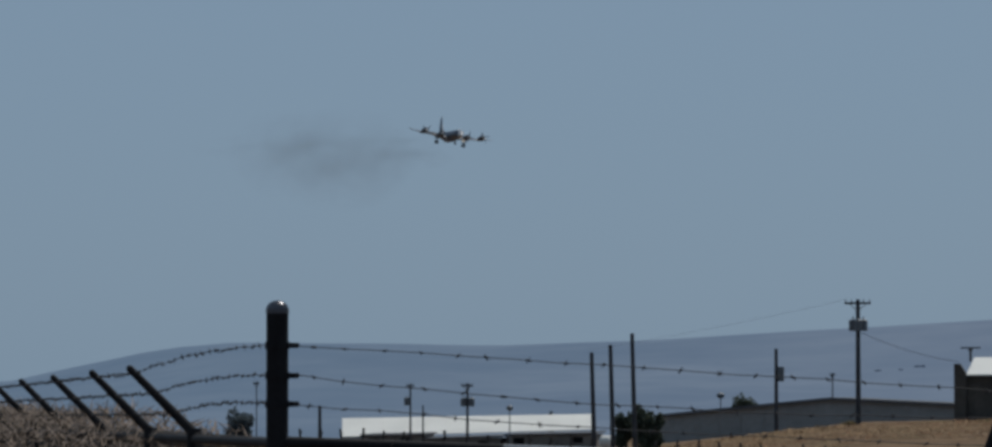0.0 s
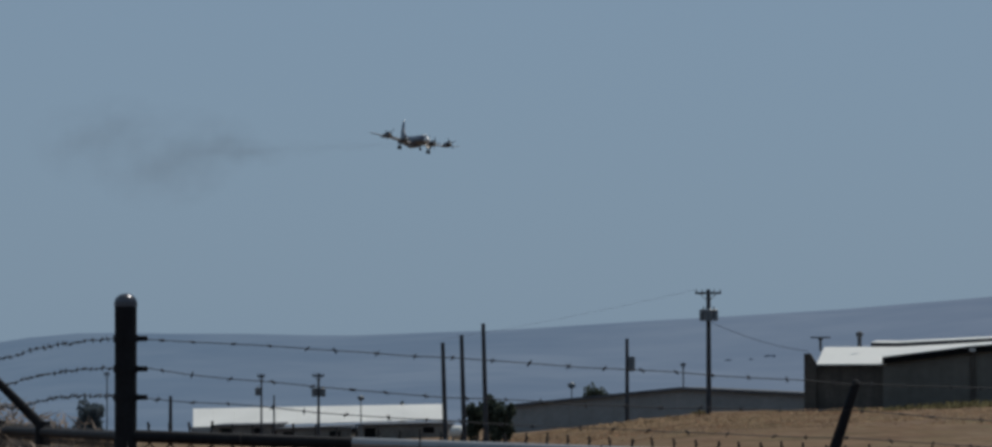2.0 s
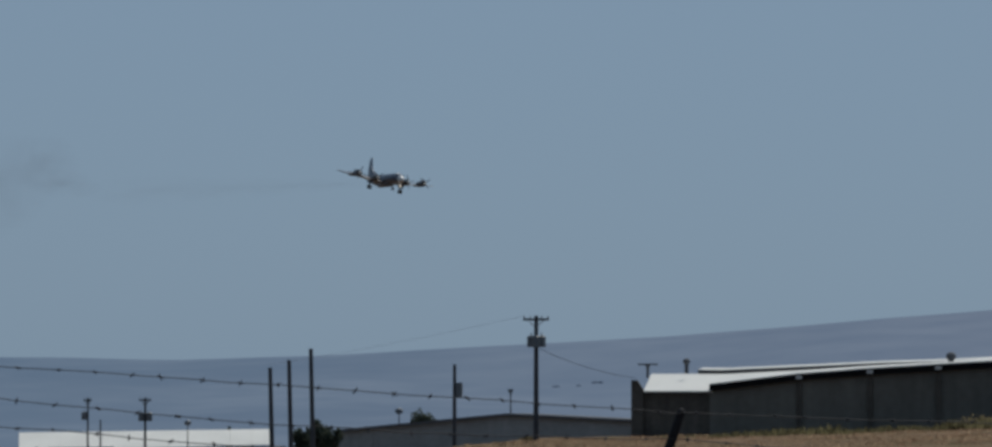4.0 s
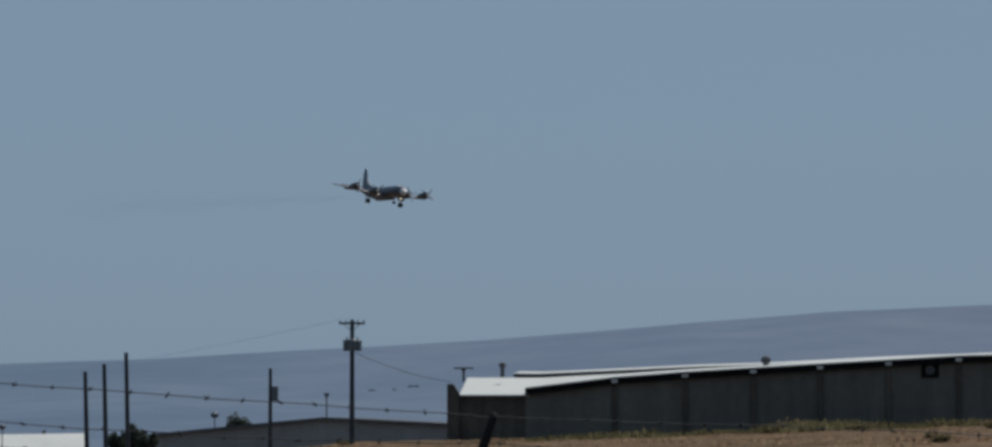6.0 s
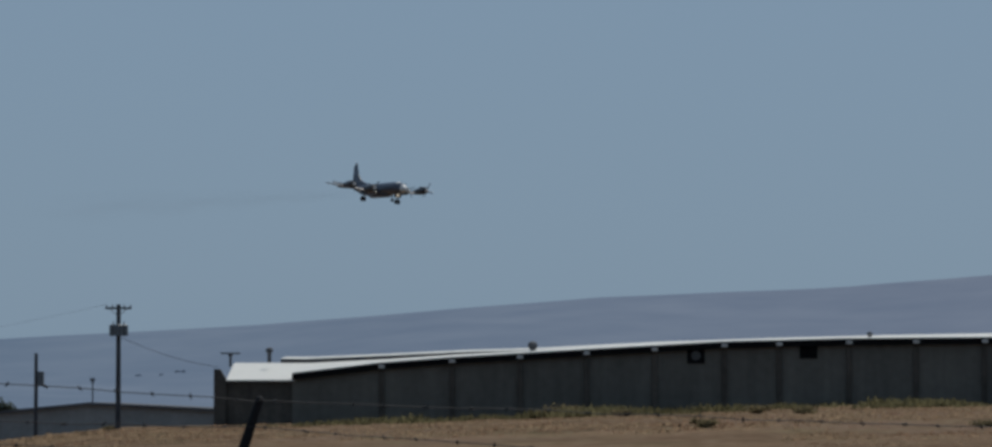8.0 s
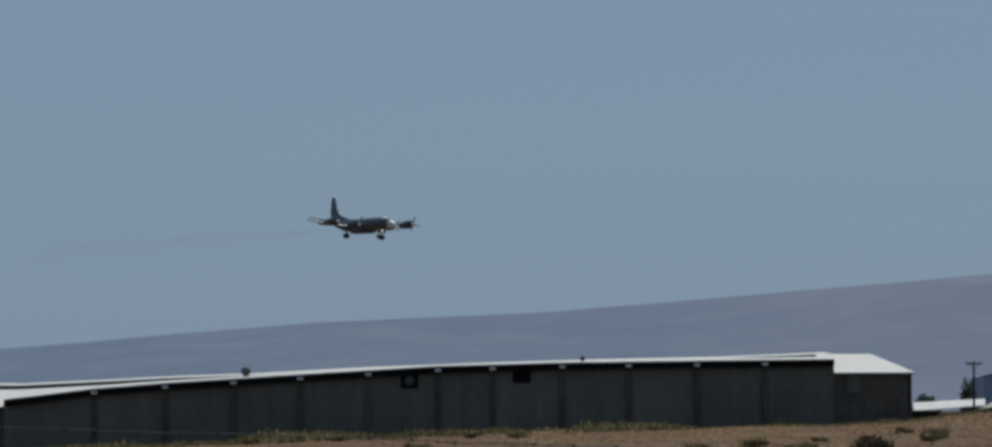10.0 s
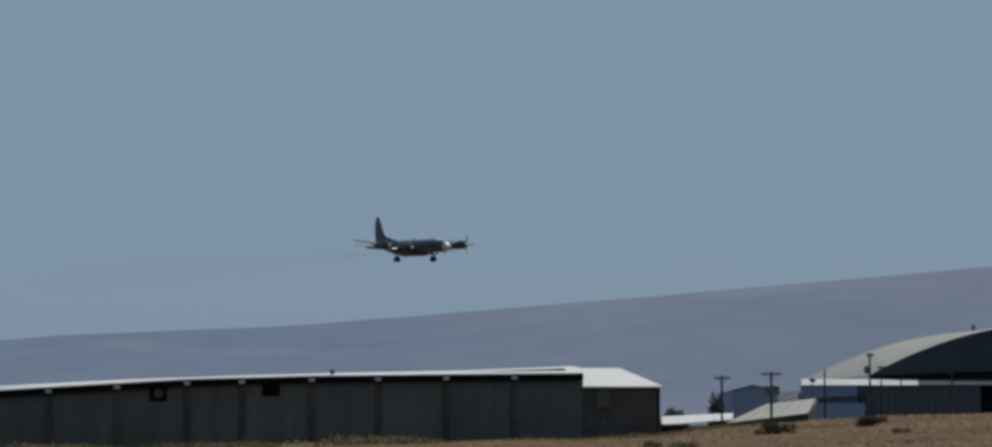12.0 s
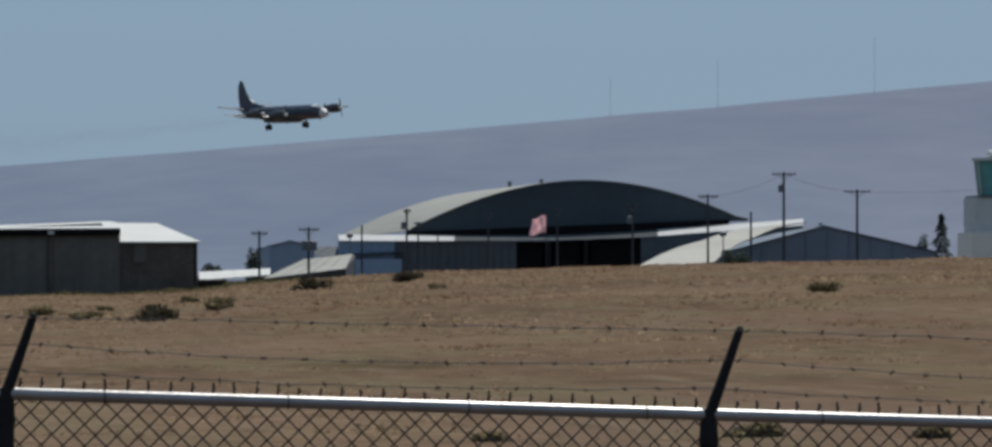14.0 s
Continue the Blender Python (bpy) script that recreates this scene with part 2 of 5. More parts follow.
def crest(az):
    """Height of the rise on which the long warehouse stands, along its bearing."""
    return float(np.interp(az, [-40, -14, -9.1, -6.4, -1.2, 2, 6.2, 7.25, 7.7, 9.8, 12.7, 17.2, 40],
                           [-4.3, -3.5, -2.1, 0.1, 1.2, 1.95, 2.5, 2.88, 3.35, 4.3, 4.95, 5.7, 6.2]))


def ground_z(x, y):
    if y < 1:
        return 0.35
    az = math.degrees(math.atan2(x, y))
    near = 0.1 - 0.0345 * max(-15, min(15, x)) * (1 - smoothstep(20, 90, y))
    c = crest(az)
    fall = c - 3.0 if az > 0 else c - 2.2
    fall = min(fall, 1.5)
    if y < CREST_Y:
        z = near + (c - near) * smoothstep(40, CREST_Y, y)
    else:
        z = c + (fall - c) * smoothstep(CREST_Y + 40, CREST_Y + 160, y)
    z -= 22 * smoothstep(720, 2600, y)
    amp = 0.10 * smoothstep(30, 80, y) * (1 - smoothstep(600, 900, y))
    z += amp * noise.noise((x * 0.05, y * 0.03, 0)) * 2 + amp * noise.noise((x * 0.4, y * 0.15, 3))
    if y < 12:
        z += 0.3 * (1 - smoothstep(2, 12, y))
    return z


def build_ground():
    ys = [-4500, -800, -100, -20, -3, 2, 6, 10, 13, 15, 18, 24, 32, 42]
    ys += [50 + 6 * i for i in range(26)] + [206 + 4 * i for i in range(60)] + [450, 480, 520, 570, 640, 720, 850, 1100, 1500, 2200, 3200, 4500]
    azs = [-80, -65, -50, -40, -30, -25, -22] + [-20 + 0.25 * i for i in range(161)] + [22, 25, 30, 40, 50, 65, 80]
    verts, faces = [], []
    for y in ys:
        for a in azs:
            x = math.tan(radians(a)) * max(abs(y), 20)
            verts.append((x, y, ground_z(x, y)))
    w = len(azs)
    for j in range(len(ys) - 1):
        for i in range(w - 1):
            k = j * w + i
            faces.append((k, k + 1, k + 1 + w, k + w))
    me = bpy.data.meshes.new("ground")
    me.from_pydata(verts, [], faces)
    me.materials.append(GROUND)
    me.shade_smooth()
    tagged(new("ground", me), "dry brown grass field rising to a low crest", "field", kind="structure")


HILL_Y = [2700, 2950, 3200, 3450, 3700, 3950, 4150, 4300, 4400, 4480]
HILL_SHARE = [0, 0.04, 0.12, 0.27, 0.46, 0.70, 0.89, 1.0, 0.97, 0.9]


def hill_point(a, y):
    """The ridge's surface at a bearing and depth."""
    top = float(np.interp(a, [-21, -17.1, -16, -15.5, -15, -14.4, -13.7, -10.9, -9.3, -4.75, -0.4, 2.8, 6, 9.5, 12.7, 17.2, 21],
                          [0.1, 0.27, 0.50, 0.61, 0.69, 0.74, 0.74, 0.71, 0.76, 1.02, 1.38, 1.52, 1.78, 2.07, 2.34, 2.74, 3.1]))
    p = spot(a, top, 4300)
    share = float(np.interp(y, HILL_Y, HILL_SHARE))
    x = p.x * y / 4300
    relief = noise.fractal((x * 0.0022, y * 0.0022, 1.0), 1.0, 2.0, 5)
    z = -27 + (p.z + 27) * share + relief * 30 * share * (1 - share) * 2 + noise.noise((x * 0.01, y * 0.01, 5)) * 1.2 * share
    return x, y, z


def build_hills():
    """Long bare ridge on the skyline, climbing to one side."""
    azs = [-21 + 0.1 * i for i in range(421)]
    verts = [hill_point(a, y) for y in HILL_Y for a in azs]
    faces = []
    w = len(azs)
    for j in range(len(HILL_Y) - 1):
        for i in range(w - 1):
            k = j * w + i
            faces.append((k, k + 1, k + 1 + w, k + w))
    me = bpy.data.meshes.new("backdrop_hills")
    me.from_pydata(verts, [], faces)
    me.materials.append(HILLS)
    me.shade_smooth()
    tagged(new("backdrop_hills", me), "long bare dusty ridge, blue haze put into its material", "hills", kind="structure")


build_ground()
build_hills()


# ---- front fence: chain link, top rail, angled arms with barbed wire ----
FENCE_Y = 14.9
CORNER_X = -3.710
POSTS_X = [-1.332, 1.245, 3.617, 6.06]


def rail_z(x):
    return 1.935 - 0.0345 * x


def barbed(bm, p, q, sag, steps=16, r=0.0018, seed=0):
    """A sagging strand of two twisted wires with barbs."""
    rnd = random.Random(seed)
    p, q = Vector(p), Vector(q)
    pts = []
    for i in range(steps + 1):
        t = i / steps
        w = p.lerp(q, t)
        w.z -= sag * 4 * t * (1 - t) + rnd.uniform(-0.004, 0.004)
        pts.append(w)
    for a, b in zip(pts, pts[1:]):
        tube(bm, a, b, r, seg=5)
    length = (q - p).length
    n = int(length / 0.125)
    for i in range(n):
        t = (i + 0.3 + rnd.uniform(-0.15, 0.15)) / n * steps
        k = min(int(t), steps - 1)
        c = pts[k].lerp(pts[k + 1], t - k)
        for s in range(2):
            d = Vector((rnd.uniform(-1, 1), rnd.uniform(-1, 1), rnd.uniform(-1, 1))).normalized() * 0.012
            tube(bm, c - d, c + d, 0.0017, seg=4)
        ball(bm, c, 0.0050, seg=6)
    return bm


ARM = Vector((0.088, -0.03, 0.262))


def fence_front():
    f = thing("chain_link_fence", "galvanised chain link fence with angled barbed wire arms", "fence", (0, FENCE_Y, 0))
    x1 = 8.6
    # corner post with a domed cap and wire clips
    bm = bmesh.new()
    tube(bm, (CORNER_X, 0, 0.1), (CORNER_X, 0, 2.50), 0.0375, seg=24)
    corner = part("corner_post", bm, DARK_STEEL, f, "dark weathered corner post", True)
    bm = bmesh.new()
    tube(bm, (CORNER_X, 0, 2.498), (CORNER_X, 0, 2.512), 0.0395, seg=24)
    ball(bm, (CORNER_X, 0, 2.512), 0.0385, (1, 1, 0.8), 20)
    part("post_cap", bm, CAP_STEEL, corner, "shiny domed cap", True)
    for z in (2.39, 2.288, 2.192):
        bm = bmesh.new()
        tube(bm, (CORNER_X, 0, z - 0.012), (CORNER_X, 0, z + 0.012), 0.042, seg=20)
        box(bm, (CORNER_X + 0.035, -0.012, z - 0.009), (CORNER_X + 0.075, 0.012, z + 0.009), 0.003)
        tube(bm, (CORNER_X + 0.06, -0.02, z), (CORNER_X + 0.06, 0.02, z), 0.008, seg=8)
        part("wire_clamp", bm, DARK_STEEL, corner)
    # line posts and arms
    strands = [[Vector((CORNER_X + 0.07, 0, z)) for z in (2.39, 2.288, 2.192)]]
    for x in POSTS_X:
        z = rail_z(x)
        bm = bmesh.new()
        tube(bm, (x, 0, 0.0 - 0.035 * x), (x, 0, z - 0.06), 0.03, seg=18)
        post = part("post", bm, DARK_STEEL, f, "dark line post", True)
        bm = bmesh.new()
        tube(bm, (x, 0, z - 0.10), (x, 0, z + 0.02), 0.034, 0.026, seg=18)
        part("collar", bm, DARK_STEEL, post, "", True)
        base = Vector((x, 0, z - 0.01))
        bm = bmesh.new()
        arm = ARM * (1.13 if x > 3 else 1.0)
        tube(bm, base, base + arm, 0.021, 0.014, seg=10)
        ball(bm, base + arm, 0.014, seg=8)
        part("barb_arm", bm, DARK_STEEL, f, "dark angled arm", True)
        strands.append([base + arm * k + Vector((0, -0.015, 0)) for k in (0.99, 0.66, 0.33)])
    strands.append([p + Vector((2.44, 0, -0.084)) for p in strands[-1]])
    for i in range(len(strands) - 1):
        for k in range(3):
            bm = barbed(bmesh.new(), strands[i][k], strands[i + 1][k], (0.0, 0.035, 0.022)[k], seed=i * 3 + k)
            part("barbed_wire", bm, WIRE, f)
    # top rail in lengths with sleeves
    cuts = [CORNER_X + 0.03, -2.93, 1.9, 4.6, x1]
    for a, b in zip(cuts, cuts[1:]):
        bm = bmesh.new()
        tube(bm, (a, 0, rail_z(a)), (b, 0, rail_z(b)), 0.021, seg=24)
        # first length gets a dark colour in place of the fading sun glint
        dull = a < -3
        part("top_rail", bm, DARK_STEEL if dull else GALV, f, "pipe rail darkened where the sun glint fades" if dull else "bright galvanised pipe rail", True)
    # woven mesh
    pitch = 0.0357
    verts, faces = [], []
    r = 0.0036

    def bar(p, q, w=r):
        d = (Vector(q) - Vector(p)).normalized()
        u = d.cross(Vector((0, 1, 0))).normalized()
        v = Vector((0, 1, 0))
        k = len(verts)
        for c in (p, q):
            for a in (0, 2.094, 4.189):
                verts.append(tuple(Vector(c) + u * (w * math.cos(a)) + v * (w * math.sin(a))))
        for i in range(3):
            j = (i + 1) % 3
            faces.append((k + i, k + j, k + 3 + j, k + 3 + i))

    n = int((x1 - CORNER_X) / pitch)
    rnd = random.Random(4)
    for i in range(n):
        x = CORNER_X + 0.04 + i * pitch
        zt = rail_z(x) + 0.012
        for j in range(50):
            xa = x + (pitch if (i + j) % 2 else 0)
            xb = x + (pitch if (i + j + 1) % 2 else 0)
            bar((xa, 0.026 + 0.002 * (j % 2), zt - j * pitch), (xb, 0.026 + 0.002 * ((j + 1) % 2), zt - (j + 1) * pitch))
        if i % 2:
            lean = rnd.uniform(-0.006, 0.006)
            bar((x, 0.026, zt - 0.005), (x + lean, 0.024, zt + 0.042 + rnd.uniform(-0.007, 0.007)), 0.0048)
            bar((x - 0.004, 0.026, zt + 0.012), (x + 0.007 + lean, 0.024, zt + 0.027), 0.0026)
    me = bpy.data.meshes.new("chain_link")
    me.from_pydata(verts, [], faces)
    me.materials.append(LINK)
    link = new("chain_link", me)
    link.parent = f
    tagged(link, "dull woven wire mesh", kind="stuff")
    # tie wires
    for i in range(14):
        x = CORNER_X + 0.4 + i * 0.61
        bm = bmesh.new()
        for k in range(12):
            a, b = k / 12 * 6.283, (k + 1) / 12 * 6.283
            z = rail_z(x)
            tube(bm, (x, 0.024 * math.cos(a), z + 0.024 * math.sin(a)), (x + 0.001, 0.024 * math.cos(b), z + 0.024 * math.sin(b)), 0.002, seg=5)
        part("tie_wire", bm, LINK, f)
    return f


def fence_side():
    """The fence that runs away from the corner, its arms leaning outward."""
    f = thing("boundary_fence", "chain link fence with outward leaning arms running away", "fence", (CORNER_X, FENCE_Y, 0))
    d = Vector((-0.385, 1.0, 0))
    arm = Vector((-0.255, -0.03, 0.255))
    strands = [[Vector((-0.03, 0.02, z)) for z in (2.39, 2.288, 2.192)]]
    spots = [2.4] + [2.0 + 2.0 * k for k in range(1, 9)]
    for s in spots:
        p = d * s
        z = 2.105 - 0.004 * s
        bm = bmesh.new()
        tube(bm, (p.x, p.y, -0.1), (p.x, p.y, z), 0.03, seg=14)
        part("post", bm, DARK_STEEL, f, "dark line post", True)
        base = Vector((p.x, p.y, z - 0.02))
        bm = bmesh.new()
        tube(bm, base, base + arm, 0.021, 0.015, seg=10)
        ball(bm, base + arm, 0.015, seg=8)
        part("barb_arm", bm, DARK_STEEL, f, "dark angled arm", True)
        strands.append([base + arm * k for k in (0.93, 0.62, 0.3)])
    for i in range(len(strands) - 1):
        for k in range(3):
            bm = barbed(bmesh.new(), strands[i][k], strands[i + 1][k], 0.0 if i else -0.022, seed=50 + i * 3 + k)
            part("barbed_wire", bm, WIRE, f)
    bm = bmesh.new()
    tube(bm, d * 0.04 + Vector((0, 0, 2.06)), d * 20 + Vector((0, 0, 2.0)), 0.017, seg=16)
    part("top_rail", bm, DARK_STEEL, f, "", True)
    verts, faces = [], []
    pitch = 0.0357 * 2
    step = d.normalized()
    side = Vector((step.y, -step.x, 0))
    for i in range(int(21.0 / pitch)):
        for sgn in (1, -1):
            a = step * (i * pitch) + Vector((0, 0, 2.08))
            b = a + step * (sgn * 0.9) + Vector((0, 0, -0.9))
            k = len(verts)
            for c in (a, b):
                for off in (Vector((0, 0, 0.002)), side * 0.002, side * -0.002):
                    verts.append(tuple(c + off))
            for u in range(3):
                w = (u + 1) % 3
                faces.append((k + u, k + w, k + 3 + w, k + 3 + u))
    me = bpy.data.meshes.new("chain_link")
    me.from_pydata(verts, [], faces)
    me.materials.append(LINK)
    link = new("chain_link", me)
    link.parent = f
    tagged(link, "dull woven wire mesh", kind="stuff")
    return f


fence_front()
fence_side()


# ---- the long warehouse on the rise ----
WARE_Y = 400.0


def ware_x(raw):
    return WARE_Y * math.tan(radians(raw - 11))


def eave_z(x):
    raw = math.degrees(math.atan2(x, WARE_Y)) + 11
    e = float(np.interp(raw, [5.5, 6.74, 7.78, 8.74, 10.46, 12.21, 13.78, 15.48, 17.2, 18.5],
                        [-1.90, -1.84, -1.71, -1.635, -1.53, -1.43, -1.39, -1.372, -1.36, -1.355]))
    return spot(raw - 11, e + 2.25, WARE_Y).z


def ridge_rise(x):
    return float(np.interp(x, [ware_x(a) for a in (6.3, 6.75, 7.8, 9.8, 13, 16, 17.4)], [1.7, 1.5, 0.92, 0.52, 0.36, 0.52, 0.85]))


def tier(x):
    """How far the ridge tier stands over the roof slope below it."""
    return float(np.interp(x, [ware_x(a) for a in (6.3, 8.0, 10.2, 15.8, 17.4)], [0.42, 0.34, 0.0, 0.0, 0.28]))


def warehouse():
    w = thing("warehouse", "long dark brown warehouse with a white metal roof", "warehouse", (0, WARE_Y, 0))
    edges = [ware_x(a) for a in (6.75, 7.88, 8.77, 9.63, 10.47, 11.33, 12.21, 12.90, 13.78, 14.62, 15.48, 16.34, 17.21)]
    deep = 16.0
    # wall bays, each a solid panel with a slanted top, and pilasters between
    for a, b in zip(edges, edges[1:]):
        za, zb = eave_z(a), eave_z(b)
        bm = prism(bmesh.new(), [(a, -3), (b, -3), (b, zb - 0.3), (a, za - 0.3)], 0.0, 0.35)
        part("wall_bay", bm, BROWN_WALL, w)
    for a in edges[1:-1]:
        z = eave_z(a)
        bm = box(bmesh.new(), (a - 0.22, -0.22, -3), (a + 0.22, 0, z - 0.45), 0.03)
        part("pilaster", bm, WING_WALL, w, "darker pilaster")
        bm = box(bmesh.new(), (a - 0.28, -0.55, z - 0.46), (a + 0.28, 0.0, z - 0.12), 0.05)
        part("eave_bracket", bm, TRIM_PALE, w, "pale bracket under the eave")
    # eave fascia, its shade put into a black colour, and the white roof over it
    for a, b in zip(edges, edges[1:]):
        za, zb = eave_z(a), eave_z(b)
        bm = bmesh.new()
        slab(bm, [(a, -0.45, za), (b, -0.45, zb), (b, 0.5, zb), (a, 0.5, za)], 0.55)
        part("fascia", bm, BLACK, w, "eave board blackened for its shade")
        bm = bmesh.new()
        slab(bm, [(a, -0.55, za + 0.09), (b, -0.55, zb + 0.09), (b, deep, zb + ridge_rise(b) - tier(b)), (a, deep, za + ridge_rise(a) - tier(a))], 0.09)
        part("roof_sheet", bm, WHITE_ROOF, w)
    # low wings at both ends with hipped white roofs
    for side, raw0, raw1 in (("l", 5.79, 6.75), ("r", 17.21, 18.17)):
        a, b = ware_x(raw0), ware_x(raw1)
        inner = b if side == "l" else a
        outer = a if side == "l" else b
        zi = eave_z(inner)
        zw = spot(raw0 - 11, 2.25 + (-1.925 if side == "l" else -1.525), WARE_Y).z
        bm = prism(bmesh.new(), [(a, -3), (b, -3), (b, zw), (a, zw)], 0.3, 0.65)
        box(bm, (outer - 0.15, 0.3, -3), (outer + 0.15, deep * 1.6, zw))
        part("wing_wall", bm, WING_WALL, w, "darker brown end wall")
        bm = bmesh.new()
        top = zi + 0.8
        o2 = outer + (inner - outer) * 0.24
        if side == "r":
            slab(bm, [(inner, -0.1, zw + 0.06), (outer + 0.4, -0.1, zw + 0.06), (o2, deep, top), (inner, deep, top)], 0.12)
            bm2 = bmesh.new()
            slab(bm2, [(outer + 0.4, -0.1, zw + 0.05), (outer + 0.4, deep * 1.6, zw + 0.05), (o2, deep * 1.02, top - 0.01), (o2, deep, top - 0.01)], 0.1)
            part("hip_roof", bm2, WHITE_ROOF, w)
        else:
            slab(bm, [(outer + 0.9, -0.1, zw + 0.06), (inner + 0.3, -0.1, zw + 0.06), (inner + 0.3, deep, zi + 1.12), (outer + 0.2, deep, zw + 1.72)], 0.12)
            bm2 = prism(bmesh.new(), [(outer - 0.2, -3), (outer + 0.75, -3), (outer + 0.9, zw + 0.1), (outer + 0.35, zw + 1.0), (outer - 0.2, zw + 1.0)], -0.1, 0.6)
            part("gable_return", bm2, WING_WALL, w)
        part("wing_roof", bm, WHITE_ROOF, w)
    # paler rectangle of sheet on the end wall
    c = spot(6.47, 0.60, WARE_Y)
    part("wall_patch", box(bmesh.new(), (c.x - 0.55, 0.25, c.z - 0.9), (c.x + 0.55, 0.32, c.z + 0.8)), BROWN_WALL, w, "paler patch of sheet")
    # raised ridge tier: a dark upstand under a white cap
    xs = [ware_x(a) for a in (6.42, 6.75, 7.3, 7.8, 8.8, 9.8, 11.4, 13.0, 14.5, 16.0, 17.45)]
    for a, b in zip(xs, xs[1:]):
        za, zb = eave_z(a) + ridge_rise(a), eave_z(b) + ridge_rise(b)
        bm = prism(bmesh.new(), [(a, za - tier(a) - 0.5), (b, zb - tier(b) - 0.5), (b, zb - 0.06), (a, za - 0.06)], deep + 0.9, deep + 1.1)
        part("ridge_upstand", bm, DARK_ROOF, w, "dark upstand under the ridge")
        bm = bmesh.new()
        slab(bm, [(a, deep + 0.7, za), (b, deep + 0.7, zb), (b, deep + 8, zb + 0.26), (a, deep + 8, za + 0.26)], 0.07)
        part("ridge_roof", bm, WHITE_ROOF, w)
    # roof vents
    for raw, el, r in ((6.46, -1.545, 0.34), (5.97, -1.60, 0.22), (9.787, -1.475, 0.46), (14.04, -1.325, 0.26)):
        p = spot(raw - 11, el + 2.25, WARE_Y + 10)
        bm = tube(bmesh.new(), (p.x, 10, p.z - 1.1), (p.x, 10, p.z - r * 0.5), r * 0.55, seg=12)
        ball(bm, (p.x, 10, p.z), r, (1, 1, 0.85), 12)
        if raw < 6:
            box(bm, (p.x - 0.9, 9.9, p.z + 0.06), (p.x + 0.9, 10.1, p.z + 0.2))
        part("roof_vent", bm, DARK_ROOF, w, "dark turbine vent", True)
    # louvred openings under the eave
    for raw, el in ((11.85, -1.585), (13.27, -1.52)):
        c = spot(raw - 11, el + 2.25, WARE_Y)
        bm = box(bmesh.new(), (c.x - 0.78, -0.06, c.z - 0.80), (c.x + 0.78, 0.05, c.z + 0.80))
        v = part("wall_opening", bm, BLACK, w, "black louvred opening")
        if raw < 12:
            fan = tube(bmesh.new(), (c.x, -0.16, c.z - 0.1), (c.x, -0.07, c.z - 0.1), 0.42, seg=16)
            part("vent_fan", fan, FAN_GREY, v, "grey fan housing")
            continue
        for k in range(7):
            z = c.z - 0.68 + k * 0.22
            bm = box(bmesh.new(), (c.x - 0.7, -0.12, z), (c.x + 0.7, -0.07, z + 0.06))
            part("louvre", bm, BLACK, v)
    return w


warehouse()


# ---- poles and lines ----
def utility_pole(top, depth, arm=0.0, drums=0, lean=0.0, r=0.15, braces=True, name="utility_pole", label="", big=1.0):
    """A wooden pole with crossarm, insulators and transformer drums; top is its bearing and height angle."""
    p = spot(top[0], top[1], depth)
    z0 = ground_z(p.x, depth) - 0.4
    h = p.z - z0
    t = thing(name, label or ("dark wooden utility pole with crossarm" if arm else "plain dark wooden pole on the field"), "pole", (p.x, depth, z0), group="poles along the airfield")
    bm = tube(bmesh.new(), (0, 0, 0), (lean, 0, h), r, r * 0.72, seg=12)
    part("shaft", bm, POLE_WOOD, t, "", True)
    if arm:
        bm = box(bmesh.new(), (lean - arm, -0.22, h - 0.42), (lean + arm, -0.10, h - 0.24), 0.02)
        part("crossarm", bm, POLE_WOOD, t)
        for k in (-0.92, -0.45, 0.45, 0.92):
            bm = tube(bmesh.new(), (lean + arm * k, -0.16, h - 0.24), (lean + arm * k, -0.16, h - 0.02), 0.06, 0.045, seg=8)
            part("insulator", bm, GREY_METAL, t)
        if braces:
            for s in (-1, 1):
                bm = tube(bmesh.new(), (lean, -0.17, h - 1.05), (lean + s * arm * 0.6, -0.17, h - 0.42), 0.035, seg=6)
                part("brace", bm, GREY_METAL, t)
    for k in range(drums):
        x = lean + (-0.42, 0.48, 0.05)[k] * big
        y = (-0.1, -0.05, -0.5)[k]
        bm = tube(bmesh.new(), (x, y, h - 1.85 - 0.9 * big), (x, y, h - 1.85), 0.37 * big, seg=14)
        ball(bm, (x, y, h - 1.85), 0.37 * big, (1, 1, 0.35), 14)
        tube(bm, (x, y, h - 1.8), (x, y, h - 1.5), 0.06, seg=6)
        part("transformer", bm, GREY_METAL, t, "grey transformer drum", True)
    return Vector((p.x + lean, depth, p.z))


def line(p, q, sag, r=0.02, name="power_line"):
    pts = []
    for i in range(25):
        u = i / 24
        w = Vector(p).lerp(Vector(q), u)
        w.z -= sag * 4 * u * (1 - u)
        pts.append(w)
    bm = bmesh.new()
    for a, b in zip(pts, pts[1:]):
        tube(bm, a, b, r, seg=5)
    ob = part(name, bm, DARK_STEEL)
    return tagged(ob, "thin sagging overhead power line between poles", "cable", group="overhead lines")


def light_mast(top, depth, name="street_lamp"):
    p = spot(top[0], top[1], depth)
    z0 = ground_z(p.x, depth) - 0.4
    t = thing(name, "tall thin lamp post with round head", "lamp", (p.x, depth, z0), group="lamps by the hangars")
    h = p.z - z0
    part("shaft", tube(bmesh.new(), (0, 0, 0), (0, 0, h - 0.5), 0.11, 0.07, seg=10), GREY_METAL, t, "", True)
    bm = ball(bmesh.new(), (0, 0, h - 0.4), 0.5, (1, 1, 0.75), 12)
    part("lamp_head", bm, GREY_METAL, t, "", True)


main_top = utility_pole((-6.441, 1.280), 395, arm=1.15, drums=3, r=0.25, label="dark utility pole with three transformer drums")
